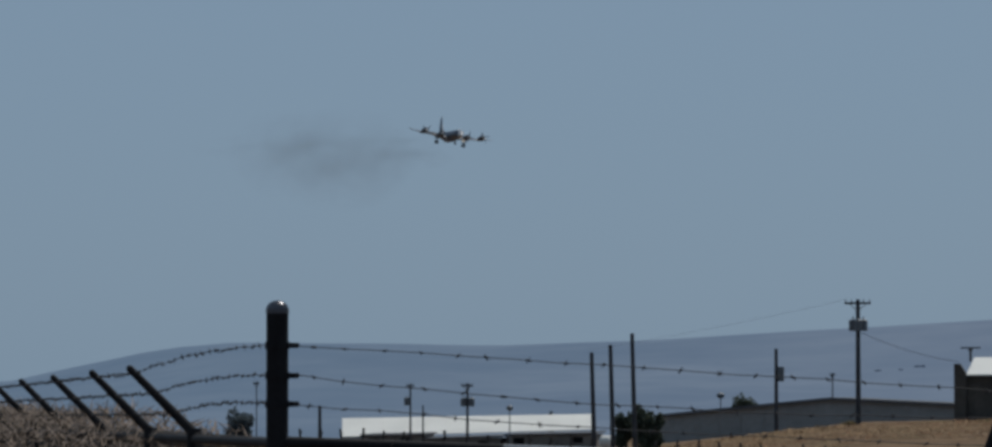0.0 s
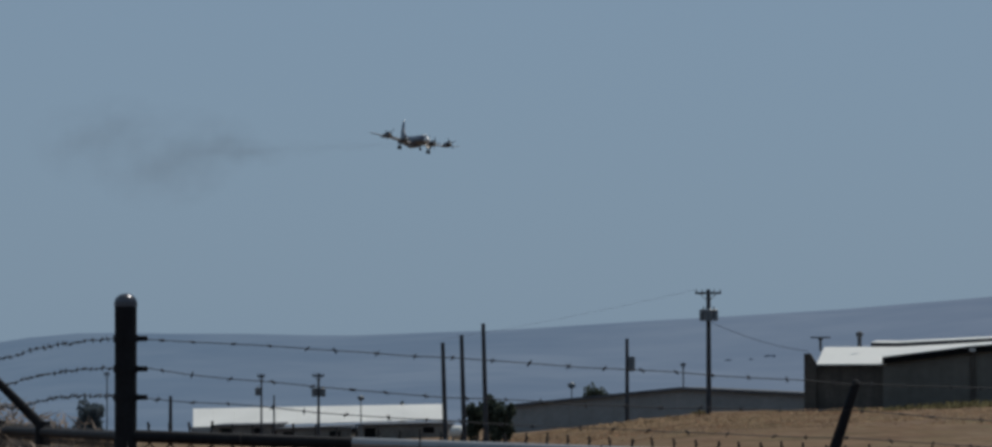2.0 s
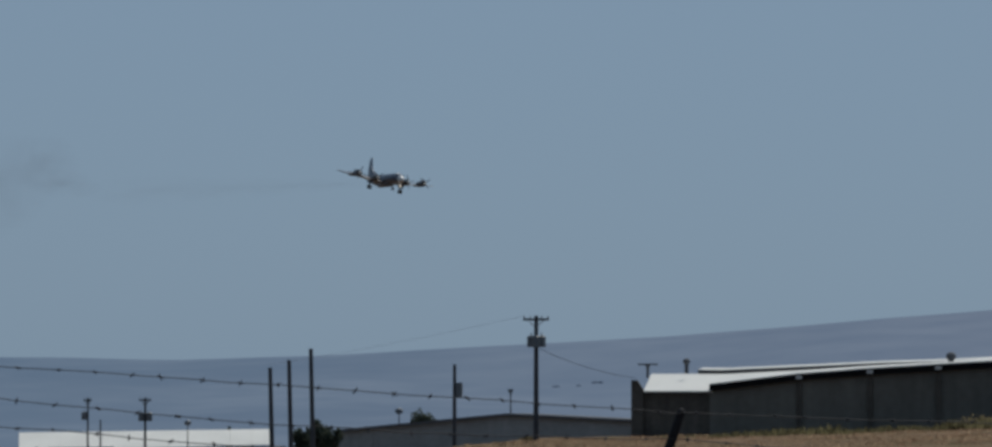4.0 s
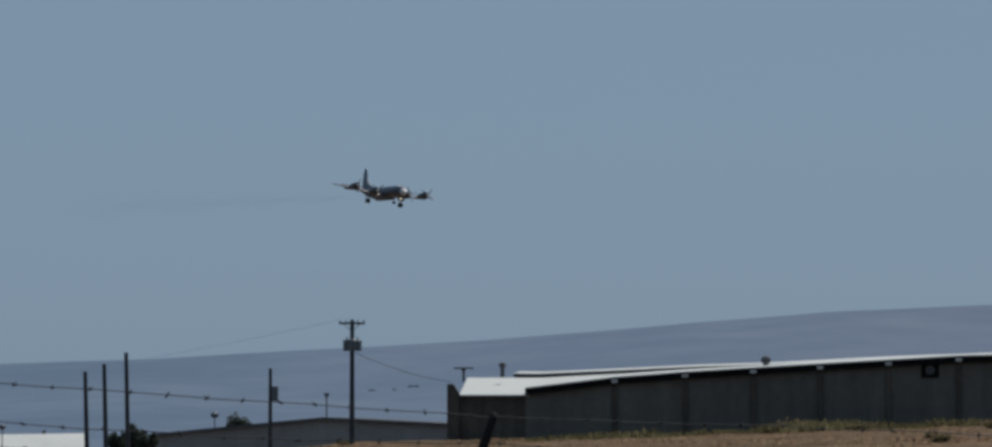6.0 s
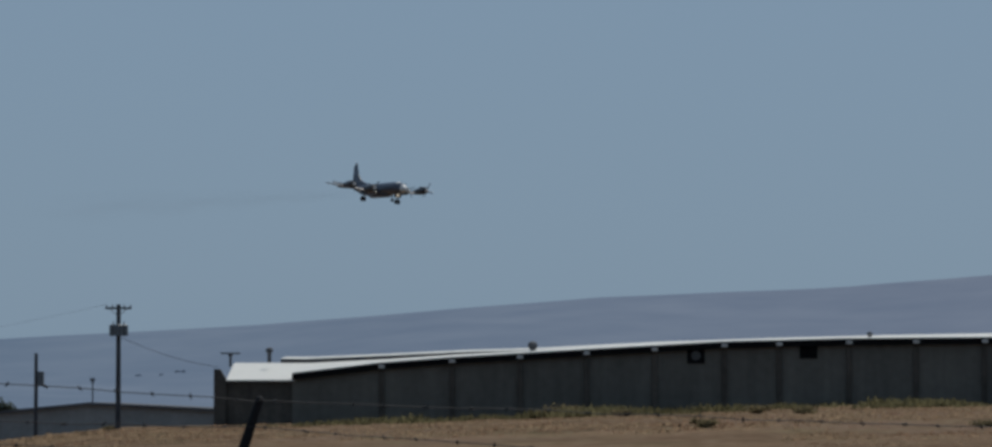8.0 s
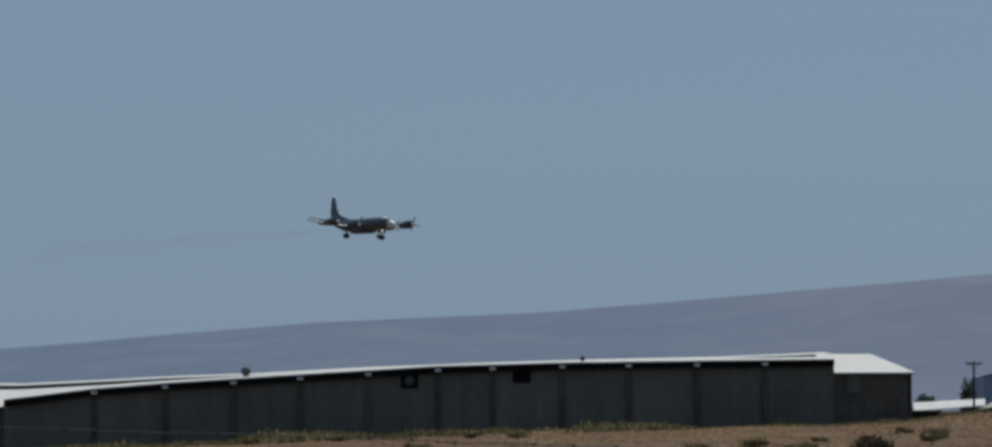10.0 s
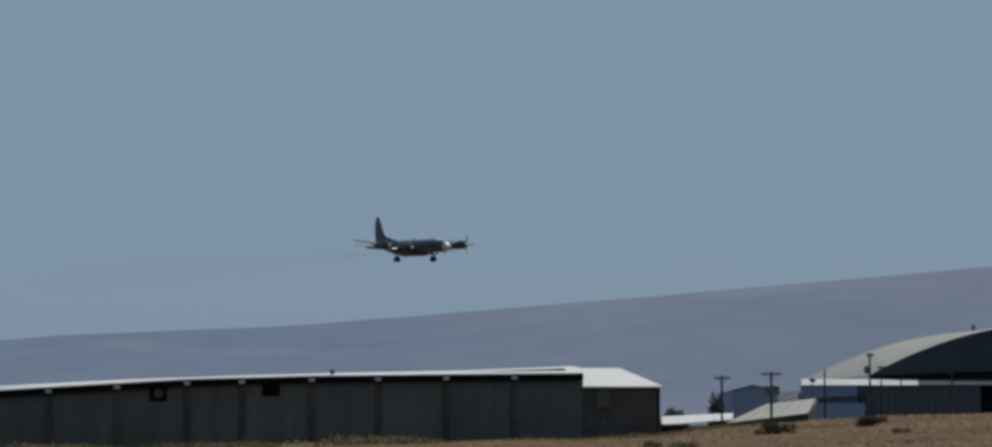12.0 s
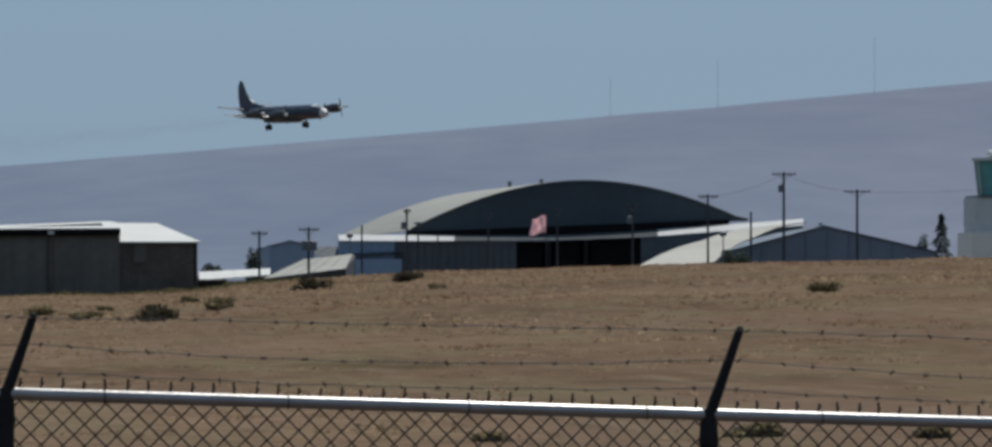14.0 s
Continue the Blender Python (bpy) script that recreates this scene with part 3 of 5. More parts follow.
# service bracket and meter below the drums
sb = utility_pole((-7.472, 0.662), 398, r=0.2, label="short dark pole with a small transformer box")
bm = box(bmesh.new(), (sb.x + 0.15, 397.6, sb.z - 2.9), (sb.x + 0.7, 398.2, sb.z - 1.6), 0.05)
tagged(part("transformer_box", bm, GREY_METAL), "grey transformer box on a dark pole", "box")
for top in ((-9.765, 0.617), (-9.527, 0.713), (-9.252, 0.857)):
    utility_pole(top, 330, r=0.2, lean=-0.23, label="bare dark wooden post beside the bushes")
utility_pole((-11.370, 0.234), 520, arm=0.7, drums=2, r=0.18)
utility_pole((-12.090, 0.227), 560, arm=0.5, drums=1, r=0.15)
utility_pole((-11.931, -0.045), 600, r=0.14)
utility_pole((-13.234, -0.050), 560, r=0.28, label="short stout pole by the white building")
utility_pole((-14.032, 0.256), 600, arm=0.4, r=0.10)
utility_pole((-6.760, 0.355), 620, arm=0.35, r=0.12)
light_mast((-8.171, 0.114), 545)
light_mast((-10.834, -0.046), 620)
far_left = spot(*(-9.833, 0.657), 620)
line(main_top + Vector((-1.0, -0.1, 0)), far_left, 0.3, 0.009)
corner_top = spot(*(-5.182, 0.494), 400)
line(main_top + Vector((0.3, 0, -2.9)), corner_top, 0.35, 0.022)

right = []
for top, depth, arm, drums, r in (((7.966, 0.868), 552, 1.0, 0, 0.17), ((8.589, 0.915), 568, 1.3, 3, 0.2), ((9.261, 0.938), 590, 0.0, 0, 0.16),
                                  ((9.829, 1.145), 600, 0.5, 1, 0.18), ((9.973, 0.985), 640, 0.6, 0, 0.14), ((10.221, 0.841), 640, 0, 0, 0.13),
                                  ((10.862, 1.097), 610, 0.5, 0, 0.17), ((11.734, 1.144), 610, 0.5, 0, 0.17), ((12.686, 1.208), 610, 0.8, 1, 0.19),
                                  ((13.637, 1.328), 600, 1.4, 0, 0.19), ((14.180, 1.105), 590, 0.0, 0, 0.19), ((14.595, 1.608), 590, 1.65, 1, 0.22),
                                  ((15.518, 1.385), 600, 1.85, 0, 0.22)):
    right.append(utility_pole(top, depth, arm, drums, r=r, big=1.25 if drums == 3 else 1.0))
light_mast((9.109, 0.842), 640)
light_mast((13.829, 0.865), 560)
line(right[11] + Vector((0, 0, -0.3)), right[12] + Vector((0, 0, -0.3)), 0.5, 0.018)
line(right[9] + Vector((0, 0, -0.3)), right[11] + Vector((0, 0, -0.3)), 0.6, 0.018)
line(right[12] + Vector((0, 0, -0.3)), spot(18.5, 1.55, 620), 0.9, 0.018)
line(right[8] + Vector((0, 0, -0.3)), right[9] + Vector((0, 0, -0.3)), 0.6, 0.016)

# thin masts on the ridge, the haze put into their pale colour
MAST = material("hazy_mast", (0.30, 0.33, 0.38), 0.8, vary=0.05)
for top in ((12.406, 2.784), (13.764, 3.022), (15.739, 3.282)):
    p = spot(top[0], top[1], 4280)
    t = thing("radio_mast", "thin lattice radio mast on the far ridge", "mast", (p.x, 4280, p.z - 60), group="masts on the ridge")
    bm = bmesh.new()
    for a in range(3):
        c, s = math.cos(a * 2.094), math.sin(a * 2.094)
        tube(bm, (c * 1.0, s * 1.0, 0), (c * 0.4, s * 0.4, 60), 0.05, seg=5)
    for k in range(20):
        z = k * 3.0
        tube(bm, (-0.9, 0, z), (0.9, 0, z + 3), 0.03, seg=4)
    part("lattice", bm, MAST, t)


# ---- far buildings ----
def wall_face(parent, name, x0, x1, z0, z1, y, thick, mat, label=""):
    return part(name, box(bmesh.new(), (x0, y, z0), (x1, y + thick, z1)), mat, parent, label)


def sheet(parent, name, corners, thick, mat, label=""):
    return part(name, slab(bmesh.new(), corners, thick), mat, parent, label)


def ribbed_roof(parent, corners, n, mat, name="roof_panel"):
    """A roof slope of n panels side by side, each with a raised seam."""
    a, b, c, d = [Vector(p) for p in corners]
    for i in range(n):
        u, v = i / n, (i + 1) / n
        p, q, r, s = a.lerp(b, u), a.lerp(b, v), d.lerp(c, v), d.lerp(c, u)
        bm = slab(bmesh.new(), [p, q, r, s], 0.1)
        tube(bm, p + Vector((0, 0, 0.03)), s + Vector((0, 0, 0.03)), 0.05, seg=5)
        part(name, bm, mat, parent)


def white_store():
    """Long low store with a white roof slope towards the field."""
    y = 700
    a, b = spot(*(-12.947, -0.442), y), spot(*(-9.754, -0.350), y)
    ta, tb = spot(*(-12.946, -0.210), y + 12), spot(*(-9.754, -0.158), y + 12)
    g = -6
    t = thing("storage_building", "long low building with a bright white metal roof", "building")
    wall_face(t, "wall", a.x, b.x, g, a.z - 0.1, y, 0.3, GREY_WALL, "shaded grey wall")
    ribbed_roof(t, [a, b, tb, ta], 12, WHITE_ROOF)
    sheet(t, "rear_roof", [ta, tb, tb + Vector((-4.2, 12, -2)), ta + Vector((0, 12, -2))], 0.15, WHITE_ROOF)
    part("end_wall", slab(bmesh.new(), [(b.x - 0.5, y + 0.3, b.z - 0.15), (b.x - 0.2, y + 0.3, b.z - 0.15), (tb.x - 0.2, y + 12, tb.z - 0.2), (tb.x - 0.5, y + 12, tb.z - 0.2)], 9), GREY_WALL, t)
    part("end_wall", prism(bmesh.new(), [(a.x - 0.3, g), (a.x + 0.1, g), (a.x + 0.1, a.z), (a.x - 0.3, a.z)], y, y + 24), GREY_WALL, t)
    for k in range(7):
        x = a.x + 6 + k * 5.2
        wall_face(t, "door", x, x + 3.0, g, a.z - 0.8, y - 0.1, 0.1, SLATE_WALL, "dark roller door")
    # low dark sheds in front
    for x0, x1, top in (((-12.699, -0.402), (-11.931, -0.388), 0), ((-11.899, -0.444), (-10.955, -0.413), 0), ((-10.875, -0.397), (-9.770, -0.374), 0)):
        p, q = spot(*x0, 640), spot(*x1, 640)
        s = thing("low_shed", "low dark shed with a flat grey roof", "shed", (0, 0, 0), group="sheds by the white building")
        wall_face(s, "wall", p.x, q.x, g, p.z - 0.2, 640, 8, SHED_WALL)
        sheet(s, "roof", [(p.x - 0.3, 639.6, p.z - 0.2), (q.x + 0.3, 639.6, q.z - 0.2), (q.x + 0.3, 648.4, q.z), (p.x - 0.3, 648.4, p.z)], 0.2, DARK_ROOF)
        wall_face(s, "door", p.x + 1.0, p.x + 2.6, g, p.z - 0.7, 639.9, 0.1, BLACK)
        wall_face(s, "window", q.x - 3.2, q.x - 1.6, p.z - 1.4, p.z - 0.6, 639.9, 0.1, BLACK)


def grey_shop():
    """Wide low gable end in grey, its dark roof edge along the top."""
    y = 520
    l, m, r = spot(*(-8.954, -0.198), y), spot(*(-6.800, 0.020), y), spot(*(-4.816, -0.078), y)
    g = -5
    t = thing("workshop_building", "wide low grey building with a shallow gable", "building")
    part("gable_wall", prism(bmesh.new(), [(l.x, g), (r.x, g), (r.x, r.z), (m.x, m.z), (l.x, l.z)], y, y + 0.4), GREY_WALL, t)
    for p, q in ((l, m), (m, r)):
        e = Vector((0.5 if q is r else 0, 0, 0))
        s = Vector((-0.5 if p is l else 0, 0, 0))
        sheet(t, "roof", [p + s + Vector((0, -0.5, 0.25)), q + e + Vector((0, -0.5, 0.25)), q + e + Vector((0, 30, 0.25)), p + s + Vector((0, 30, 0.25))], 0.34, DARK_ROOF, "dark shallow roof")
    part("side_wall", box(bmesh.new(), (l.x, y + 0.4, g), (l.x + 0.3, y + 30, l.z)), GREY_WALL, t)
    for k in range(11):
        x = l.x + 1.5 + k * 2.7
        zt = min(l.z + (m.z - l.z) * max(0, (x - l.x)) / (m.x - l.x), m.z)
        part("wall_seam", box(bmesh.new(), (x, y - 0.06, g), (x + 0.09, y, zt - 0.15)), GREY_WALL, t)


def arched_hangar():
    """Arched roof hangar: dark gable, cream barrel roof running back, white annex roof, black door openings."""
    y = 700.0
    l, m, r = spot(*(9.819, 0.857), y), spot(*(11.852, 1.503), y), spot(*(14.141, 1.014), y)
    t = thing("arched_hangar", "large arched hangar with dark gable and cream roof", "hangar")
    n = 28

    def arch(u, inset=0.0):
        x = l.x + (r.x - l.x) * u
        base = l.z + (r.z - l.z) * u
        rise = m.z - (l.z + r.z) / 2
        f = 1 - (2 * abs(u - 0.49) / 0.985) ** 1.9 if abs(u - 0.49) < 0.49 else 0.0
        return x, base + rise * max(0, f) - inset

    pts = [arch(i / n) for i in range(n + 1)]
    for i in range(7):
        k = i * 4
        seg = pts[k:k + 5]
        low = [(seg[0][0], l.z + (r.z - l.z) * (k / n) - 0.3), (seg[-1][0], l.z + (r.z - l.z) * ((k + 4) / n) - 0.3)]
        part("gable_panel", prism(bmesh.new(), [low[0], low[1]] + [(x, z) for x, z in reversed(seg)], y, y + 0.4), SLATE_WALL, t)
    # barrel roof, running back and to one side
    back = Vector((-6.0, 32, -0.7))
    for (x0, z0), (x1, z1) in zip(pts, pts[1:]):
        a, b = Vector((x0, y - 0.3, z0 + 0.10)), Vector((x1, y - 0.3, z1 + 0.10))
        sheet(t, "roof_panel", [a, b, b + back, a + back], 0.12, OLD_ROOF)
    # annex along the front: its roof edge dips under the gable and climbs past it
    g = -2

    def annex(az, table, depth):
        return spot(az, float(np.interp(az, [8.97, 10.1, 11.8, 12.74, 14.84], table)), depth)

    front = lambda az: annex(az, (0.746, 0.742, 0.752, 0.785, 0.935), y - 9)
    rear = lambda az: annex(az, (0.820, 0.812, 0.812, 0.862, 1.015), y - 0.9)
    step = (14.84 - 8.97) / 16
    for i in range(16):
        p, q = 8.97 + i * step, 8.97 + (i + 1) * step
        # panels 4 to 10, below the gable, take the darker grey
        mt = GREY_ROOF if 4 <= i <= 10 else PALE_ROOF
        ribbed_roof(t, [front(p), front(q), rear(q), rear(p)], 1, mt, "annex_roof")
    # black strip added for the shadow line along the gable's foot
    ends = [9.85 + 0.29 * k for k in range(15)]
    for p, q in zip(ends, ends[1:]):
        lo0, lo1 = rear(p), rear(q)
        hi = lambda x: l.z + (r.z - l.z) * (x - l.x) / (r.x - l.x) - 0.02
        part("gable_shade", prism(bmesh.new(), [(lo0.x, min(lo0.z, hi(lo0.x) - 0.1)), (lo1.x, min(lo1.z, hi(lo1.x) - 0.1)), (lo1.x, hi(lo1.x)), (lo0.x, hi(lo0.x))], y - 0.7, y - 0.02), BLACK, t, "black strip added for the shade under the gable")
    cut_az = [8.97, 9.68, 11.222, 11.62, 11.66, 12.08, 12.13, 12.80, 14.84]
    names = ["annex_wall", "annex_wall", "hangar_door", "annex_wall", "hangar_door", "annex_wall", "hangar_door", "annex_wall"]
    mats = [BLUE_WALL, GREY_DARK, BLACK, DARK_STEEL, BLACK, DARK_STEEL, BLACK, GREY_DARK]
    cuts = [spot(az, 0.7, y - 9).x for az in cut_az]
    tops = [front(az).z - 0.12 for az in cut_az]
    top = lambda x: float(np.interp(x, cuts, tops))
    # doorways are black panels, the dark of the inside put into their colour
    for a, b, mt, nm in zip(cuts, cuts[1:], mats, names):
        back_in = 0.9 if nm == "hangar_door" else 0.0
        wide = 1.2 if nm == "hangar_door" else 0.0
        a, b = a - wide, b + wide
        part(nm, prism(bmesh.new(), [(a, g), (b, g), (b, top(b)), (a, top(a))], y - 8.6 + back_in, y - 8.2 + back_in), mt, t, "open hangar door, dark inside put into black" if nm == "hangar_door" else "")
    for k in range(16):
        x = cuts[1] + (cuts[2] - cuts[1]) * k / 16
        part("wall_rib", box(bmesh.new(), (x, y - 8.75, g), (x + 0.12, y - 8.6, top(x) - 0.1)), GREY_DARK, t)
    for px in ((11.132, 1.455), (11.532, 1.479)):
        p = spot(*px, y + 18)
        part("roof_vent", tube(bmesh.new(), (p.x, y + 18, p.z - 1.5), (p.x, y + 18, p.z + 0.5), 0.3, seg=8), GREY_METAL, t)
    # flag hung before the gable
    c = spot(*(11.492, 0.903), y - 12)
    fl = thing("flag", "faded red and pink flag on a dark pole", "flag", (c.x, y - 12, 0))
    part("flagpole", tube(bmesh.new(), (1.25, 0, ground_z(c.x, y - 12) - 0.3), (1.25, 0, c.z + 2.1), 0.09, 0.06, seg=8), POLE_WOOD, fl)
    verts, faces = [], []
    for j in range(11):
        for i in range(15):
            u, v = i / 14, j / 10
            verts.append((1.2 - 2.7 * u * (0.75 + 0.25 * v), 0.25 * math.sin(u * 9 + v * 2), c.z + 1.9 - v * 2.7 - u * 0.45 + 0.15 * math.sin(u * 6)))
    for j in range(10):
        for i in range(14):
            k = j * 15 + i
            faces.append((k, k + 1, k + 16, k + 15))
    me = bpy.data.meshes.new("cloth")
    me.from_pydata(verts, [], faces)
    me.materials.append(FLAG)
    me.shade_smooth()
    cloth = new("cloth", me)
    cloth.parent = fl
    cloth["label"] = "pink sunlit flag cloth"
    md = cloth.modifiers.new("thick", "SOLIDIFY")
    md.thickness = 0.02


PALE_ROOF = material("dulled_white_roof", (0.40, 0.41, 0.41), 0.6, vary=0.08, scale=0.15, fine=1.5)
GREY_ROOF = material("dark_grey_roof", (0.075, 0.085, 0.092), 0.9, vary=0.12, scale=0.2, fine=1.5, gloss=0.05)
GREY_DARK = material("dark_grey_wall", (0.062, 0.072, 0.085), 0.8, vary=0.15, scale=0.2, fine=1.5)
FLAG = translucent(material("flag_cloth", (0.93, 0.70, 0.72), 0.8, vary=0.25, scale=0.9, fine=3), 0.7)
NAVY_WALL = material("grey_blue_metal_wall", (0.115, 0.150, 0.200), 0.7, vary=0.12, scale=0.2, fine=1.5)
TEAL = material("teal_glass", (0.07, 0.27, 0.28), 0.15, vary=0.1, scale=1, fine=5)
PALE_WALL = material("pale_tower_wall", (0.42, 0.46, 0.47), 0.8, vary=0.08, scale=0.5, fine=3)


def gabled_building(name, label, left, ridge, right, y, deep, wall, roof, shift=0.0, floor=-3, roof_name="roof"):
    """A gable front with a solid wall, two thick roof slopes and a side wall."""
    l, m, r = spot(*left, y), spot(*ridge, y), spot(*right, y)
    t = thing(name, label, "building", group="")
    part("gable_wall", prism(bmesh.new(), [(l.x, floor), (r.x, floor), (r.x, r.z), (m.x, m.z), (l.x, l.z)], y, y + 0.3), wall, t)
    back = Vector((shift, deep, -0.8))
    up = Vector((0, -0.4, 0.22))
    ribbed_roof(t, [l + up, m + up, m + up + back, l + up + back], 1, roof, roof_name)
    ribbed_roof(t, [m + up, r + up, r + up + back, m + up + back], 1, roof, roof_name)
    for x, z in ((l.x, l.z), (r.x - 0.3, r.z)):
        part("side_wall", slab(bmesh.new(), [(x, y + 0.3, z), (x + 0.3, y + 0.3, z), (x + 0.3 + shift, y + deep, z), (x + shift, y + deep, z)], z - floor), wall, t)
    return t, l, m, r


def right_cluster():
    """Sheds and hangars around the arched hangar."""
    t, l, m, r = gabled_building("blue_hangar", "blue metal hangar with a broad shallow gable", (13.486, 0.489), (15.097, 0.914), (16.497, 0.589), 660, 30, NAVY_WALL, NAVY_WALL)
    for k in range(9):
        x = l.x + (r.x - l.x) * (k + 1.0) / 11
        zt = (m.z - 0.8) if x < m.x + 2 else r.z + (m.z - r.z) * (r.x - x) / (r.x - m.x)
        zt = min(zt, l.z + (m.z - l.z) * (x - l.x) / (m.x - l.x)) - 0.3
        part("wall_rib", box(bmesh.new(), (x, 659.85, -2), (x + 0.12, 660, zt)), NAVY_WALL, t)
    c = spot(*(15.057, 0.930), 668)
    part("roof_vent", tube(bmesh.new(), (c.x, 668, c.z - 0.6), (c.x, 668, c.z + 0.35), 0.3, seg=10), GREY_METAL, t)
    # curved cream roof of the shelter beside it
    s = thing("round_roof_shelter", "low shelter with a curved cream metal roof", "shelter")
    a0, a1 = spot(*(12.710, 0.392), 630), spot(*(13.710, 0.473), 630)
    b0, b1 = spot(*(13.566, 0.745), 645), spot(*(14.244, 0.793), 645)
    c0, c1 = spot(*(14.404, 0.921), 656), spot(*(14.882, 0.969), 656)
    n = 5
    for p0, p1, q0, q1 in ((a0, a1, b0, b1), (b0, b1, c0, c1)):
        for i in range(n):
            u, v = i / n, (i + 1) / n
            bulge = lambda w: Vector((0, 0, 0.5 * math.sin(w * math.pi)))
            sheet(s, "roof_panel", [p0.lerp(q0, u) + bulge(u), p1.lerp(q1, u) + bulge(u), p1.lerp(q1, v) + bulge(v), p0.lerp(q0, v) + bulge(v)], 0.15, OLD_ROOF)
    part("wall", prism(bmesh.new(), [(a0.x + 1, -2), (a1.x, -2), (a1.x, a1.z - 0.3), (a0.x + 1, a0.z - 0.3)], 632, 632.3), GREY_WALL, s)
    # blue shed, slate roof, and white roofs beside the warehouse end
    gabled_building("blue_shed", "small blue metal shed with a low gable", (8.090, 0.667), (8.346, 0.731), (8.666, 0.666), 660, 14, BLUE_WALL, BLUE_WALL)
    t = thing("white_roof_shed", "low shed with a bright white sloping roof", "shed")
    a, b = spot(*(7.210, 0.246), 560), spot(*(8.105, 0.315), 560)
    ta, tb = spot(*(7.210, 0.350), 568), spot(*(8.106, 0.395), 568)
    ribbed_roof(t, [a, b, tb, ta], 4, WHITE_ROOF)
    wall_face(t, "wall", a.x, b.x, -3, a.z - 0.1, 560.2, 7, BROWN_WALL)
    t = thing("lean_to_shed", "open lean-to shed with a pale sloping roof", "shed")
    a, b = spot(*(8.025, 0.268), 575), spot(*(9.050, 0.394), 575)
    ta, tb = spot(*(8.538, 0.507), 588), spot(*(9.146, 0.577), 588)
    ribbed_roof(t, [a, b, tb, ta], 5, OLD_ROOF)
    part("wall", prism(bmesh.new(), [(a.x, -3), (b.x, -3), (b.x, b.z - 0.15), (a.x, a.z - 0.15)], 576, 576.3), GREY_DARK, t)
    part("side_wall", slab(bmesh.new(), [(b.x, 576.3, b.z - 0.15), (b.x + 0.3, 576.3, b.z - 0.15), (tb.x + 0.3, 588, tb.z - 0.2), (tb.x, 588, tb.z - 0.2)], 8), GREY_DARK, t)
    t = thing("slate_roof_building", "low building with a dark slate-blue roof", "building")
    a, b = spot(*(8.250, 0.523), 690), spot(*(9.771, 0.601), 690)
    ta, tb = spot(*(8.570, 0.658), 700), spot(*(9.771, 0.697), 700)
    ribbed_roof(t, [a, b, tb, ta], 4, SLATE_WALL)
    wall_face(t, "wall", a.x, b.x, -2, a.z - 0.1, 690.3, 9, BLUE_WALL)
    # tank form is made up, added for a low dark patch
    t = thing("dark_patch_tank", "dark tank shape added for a dark patch beside the warehouse", "tank")
    c = spot(*(7.34, 0.19), 430)
    bm = tube(bmesh.new(), (c.x - 1.2, 430, c.z), (c.x + 1.4, 430, c.z), 0.5, seg=14)
    part("body", bm, BLACK, t, "", True)
    for k in (-0.8, 0.9):
        part("cradle", box(bmesh.new(), (c.x + k, 429.7, ground_z(c.x, 430) - 0.3), (c.x + k + 0.2, 430.3, c.z - 0.2)), DARK_STEEL, t)


def white_tank():
    c = spot(*(-9.625, -0.515), 335)
    z = ground_z(c.x, 335)
    t = thing("white_tank", "small white rounded tank beside bare posts", "tank", (c.x, 335, z))
    r = 0.5
    bm = tube(bmesh.new(), (-0.25, 0, c.z - z), (0.25, 0, c.z - z), r, seg=16)
    ball(bm, (-0.25, 0, c.z - z), r, (0.5, 1, 1), 14)
    ball(bm, (0.25, 0, c.z - z), r, (0.5, 1, 1), 14)
    part("body", bm, WHITE_ROOF, t, "", True)
    for k in (-0.3, 0.3):
        part("leg", box(bmesh.new(), (k - 0.05, -0.2, -0.2), (k + 0.05, 0.2, c.z - z - r * 0.6)), DARK_STEEL, t)


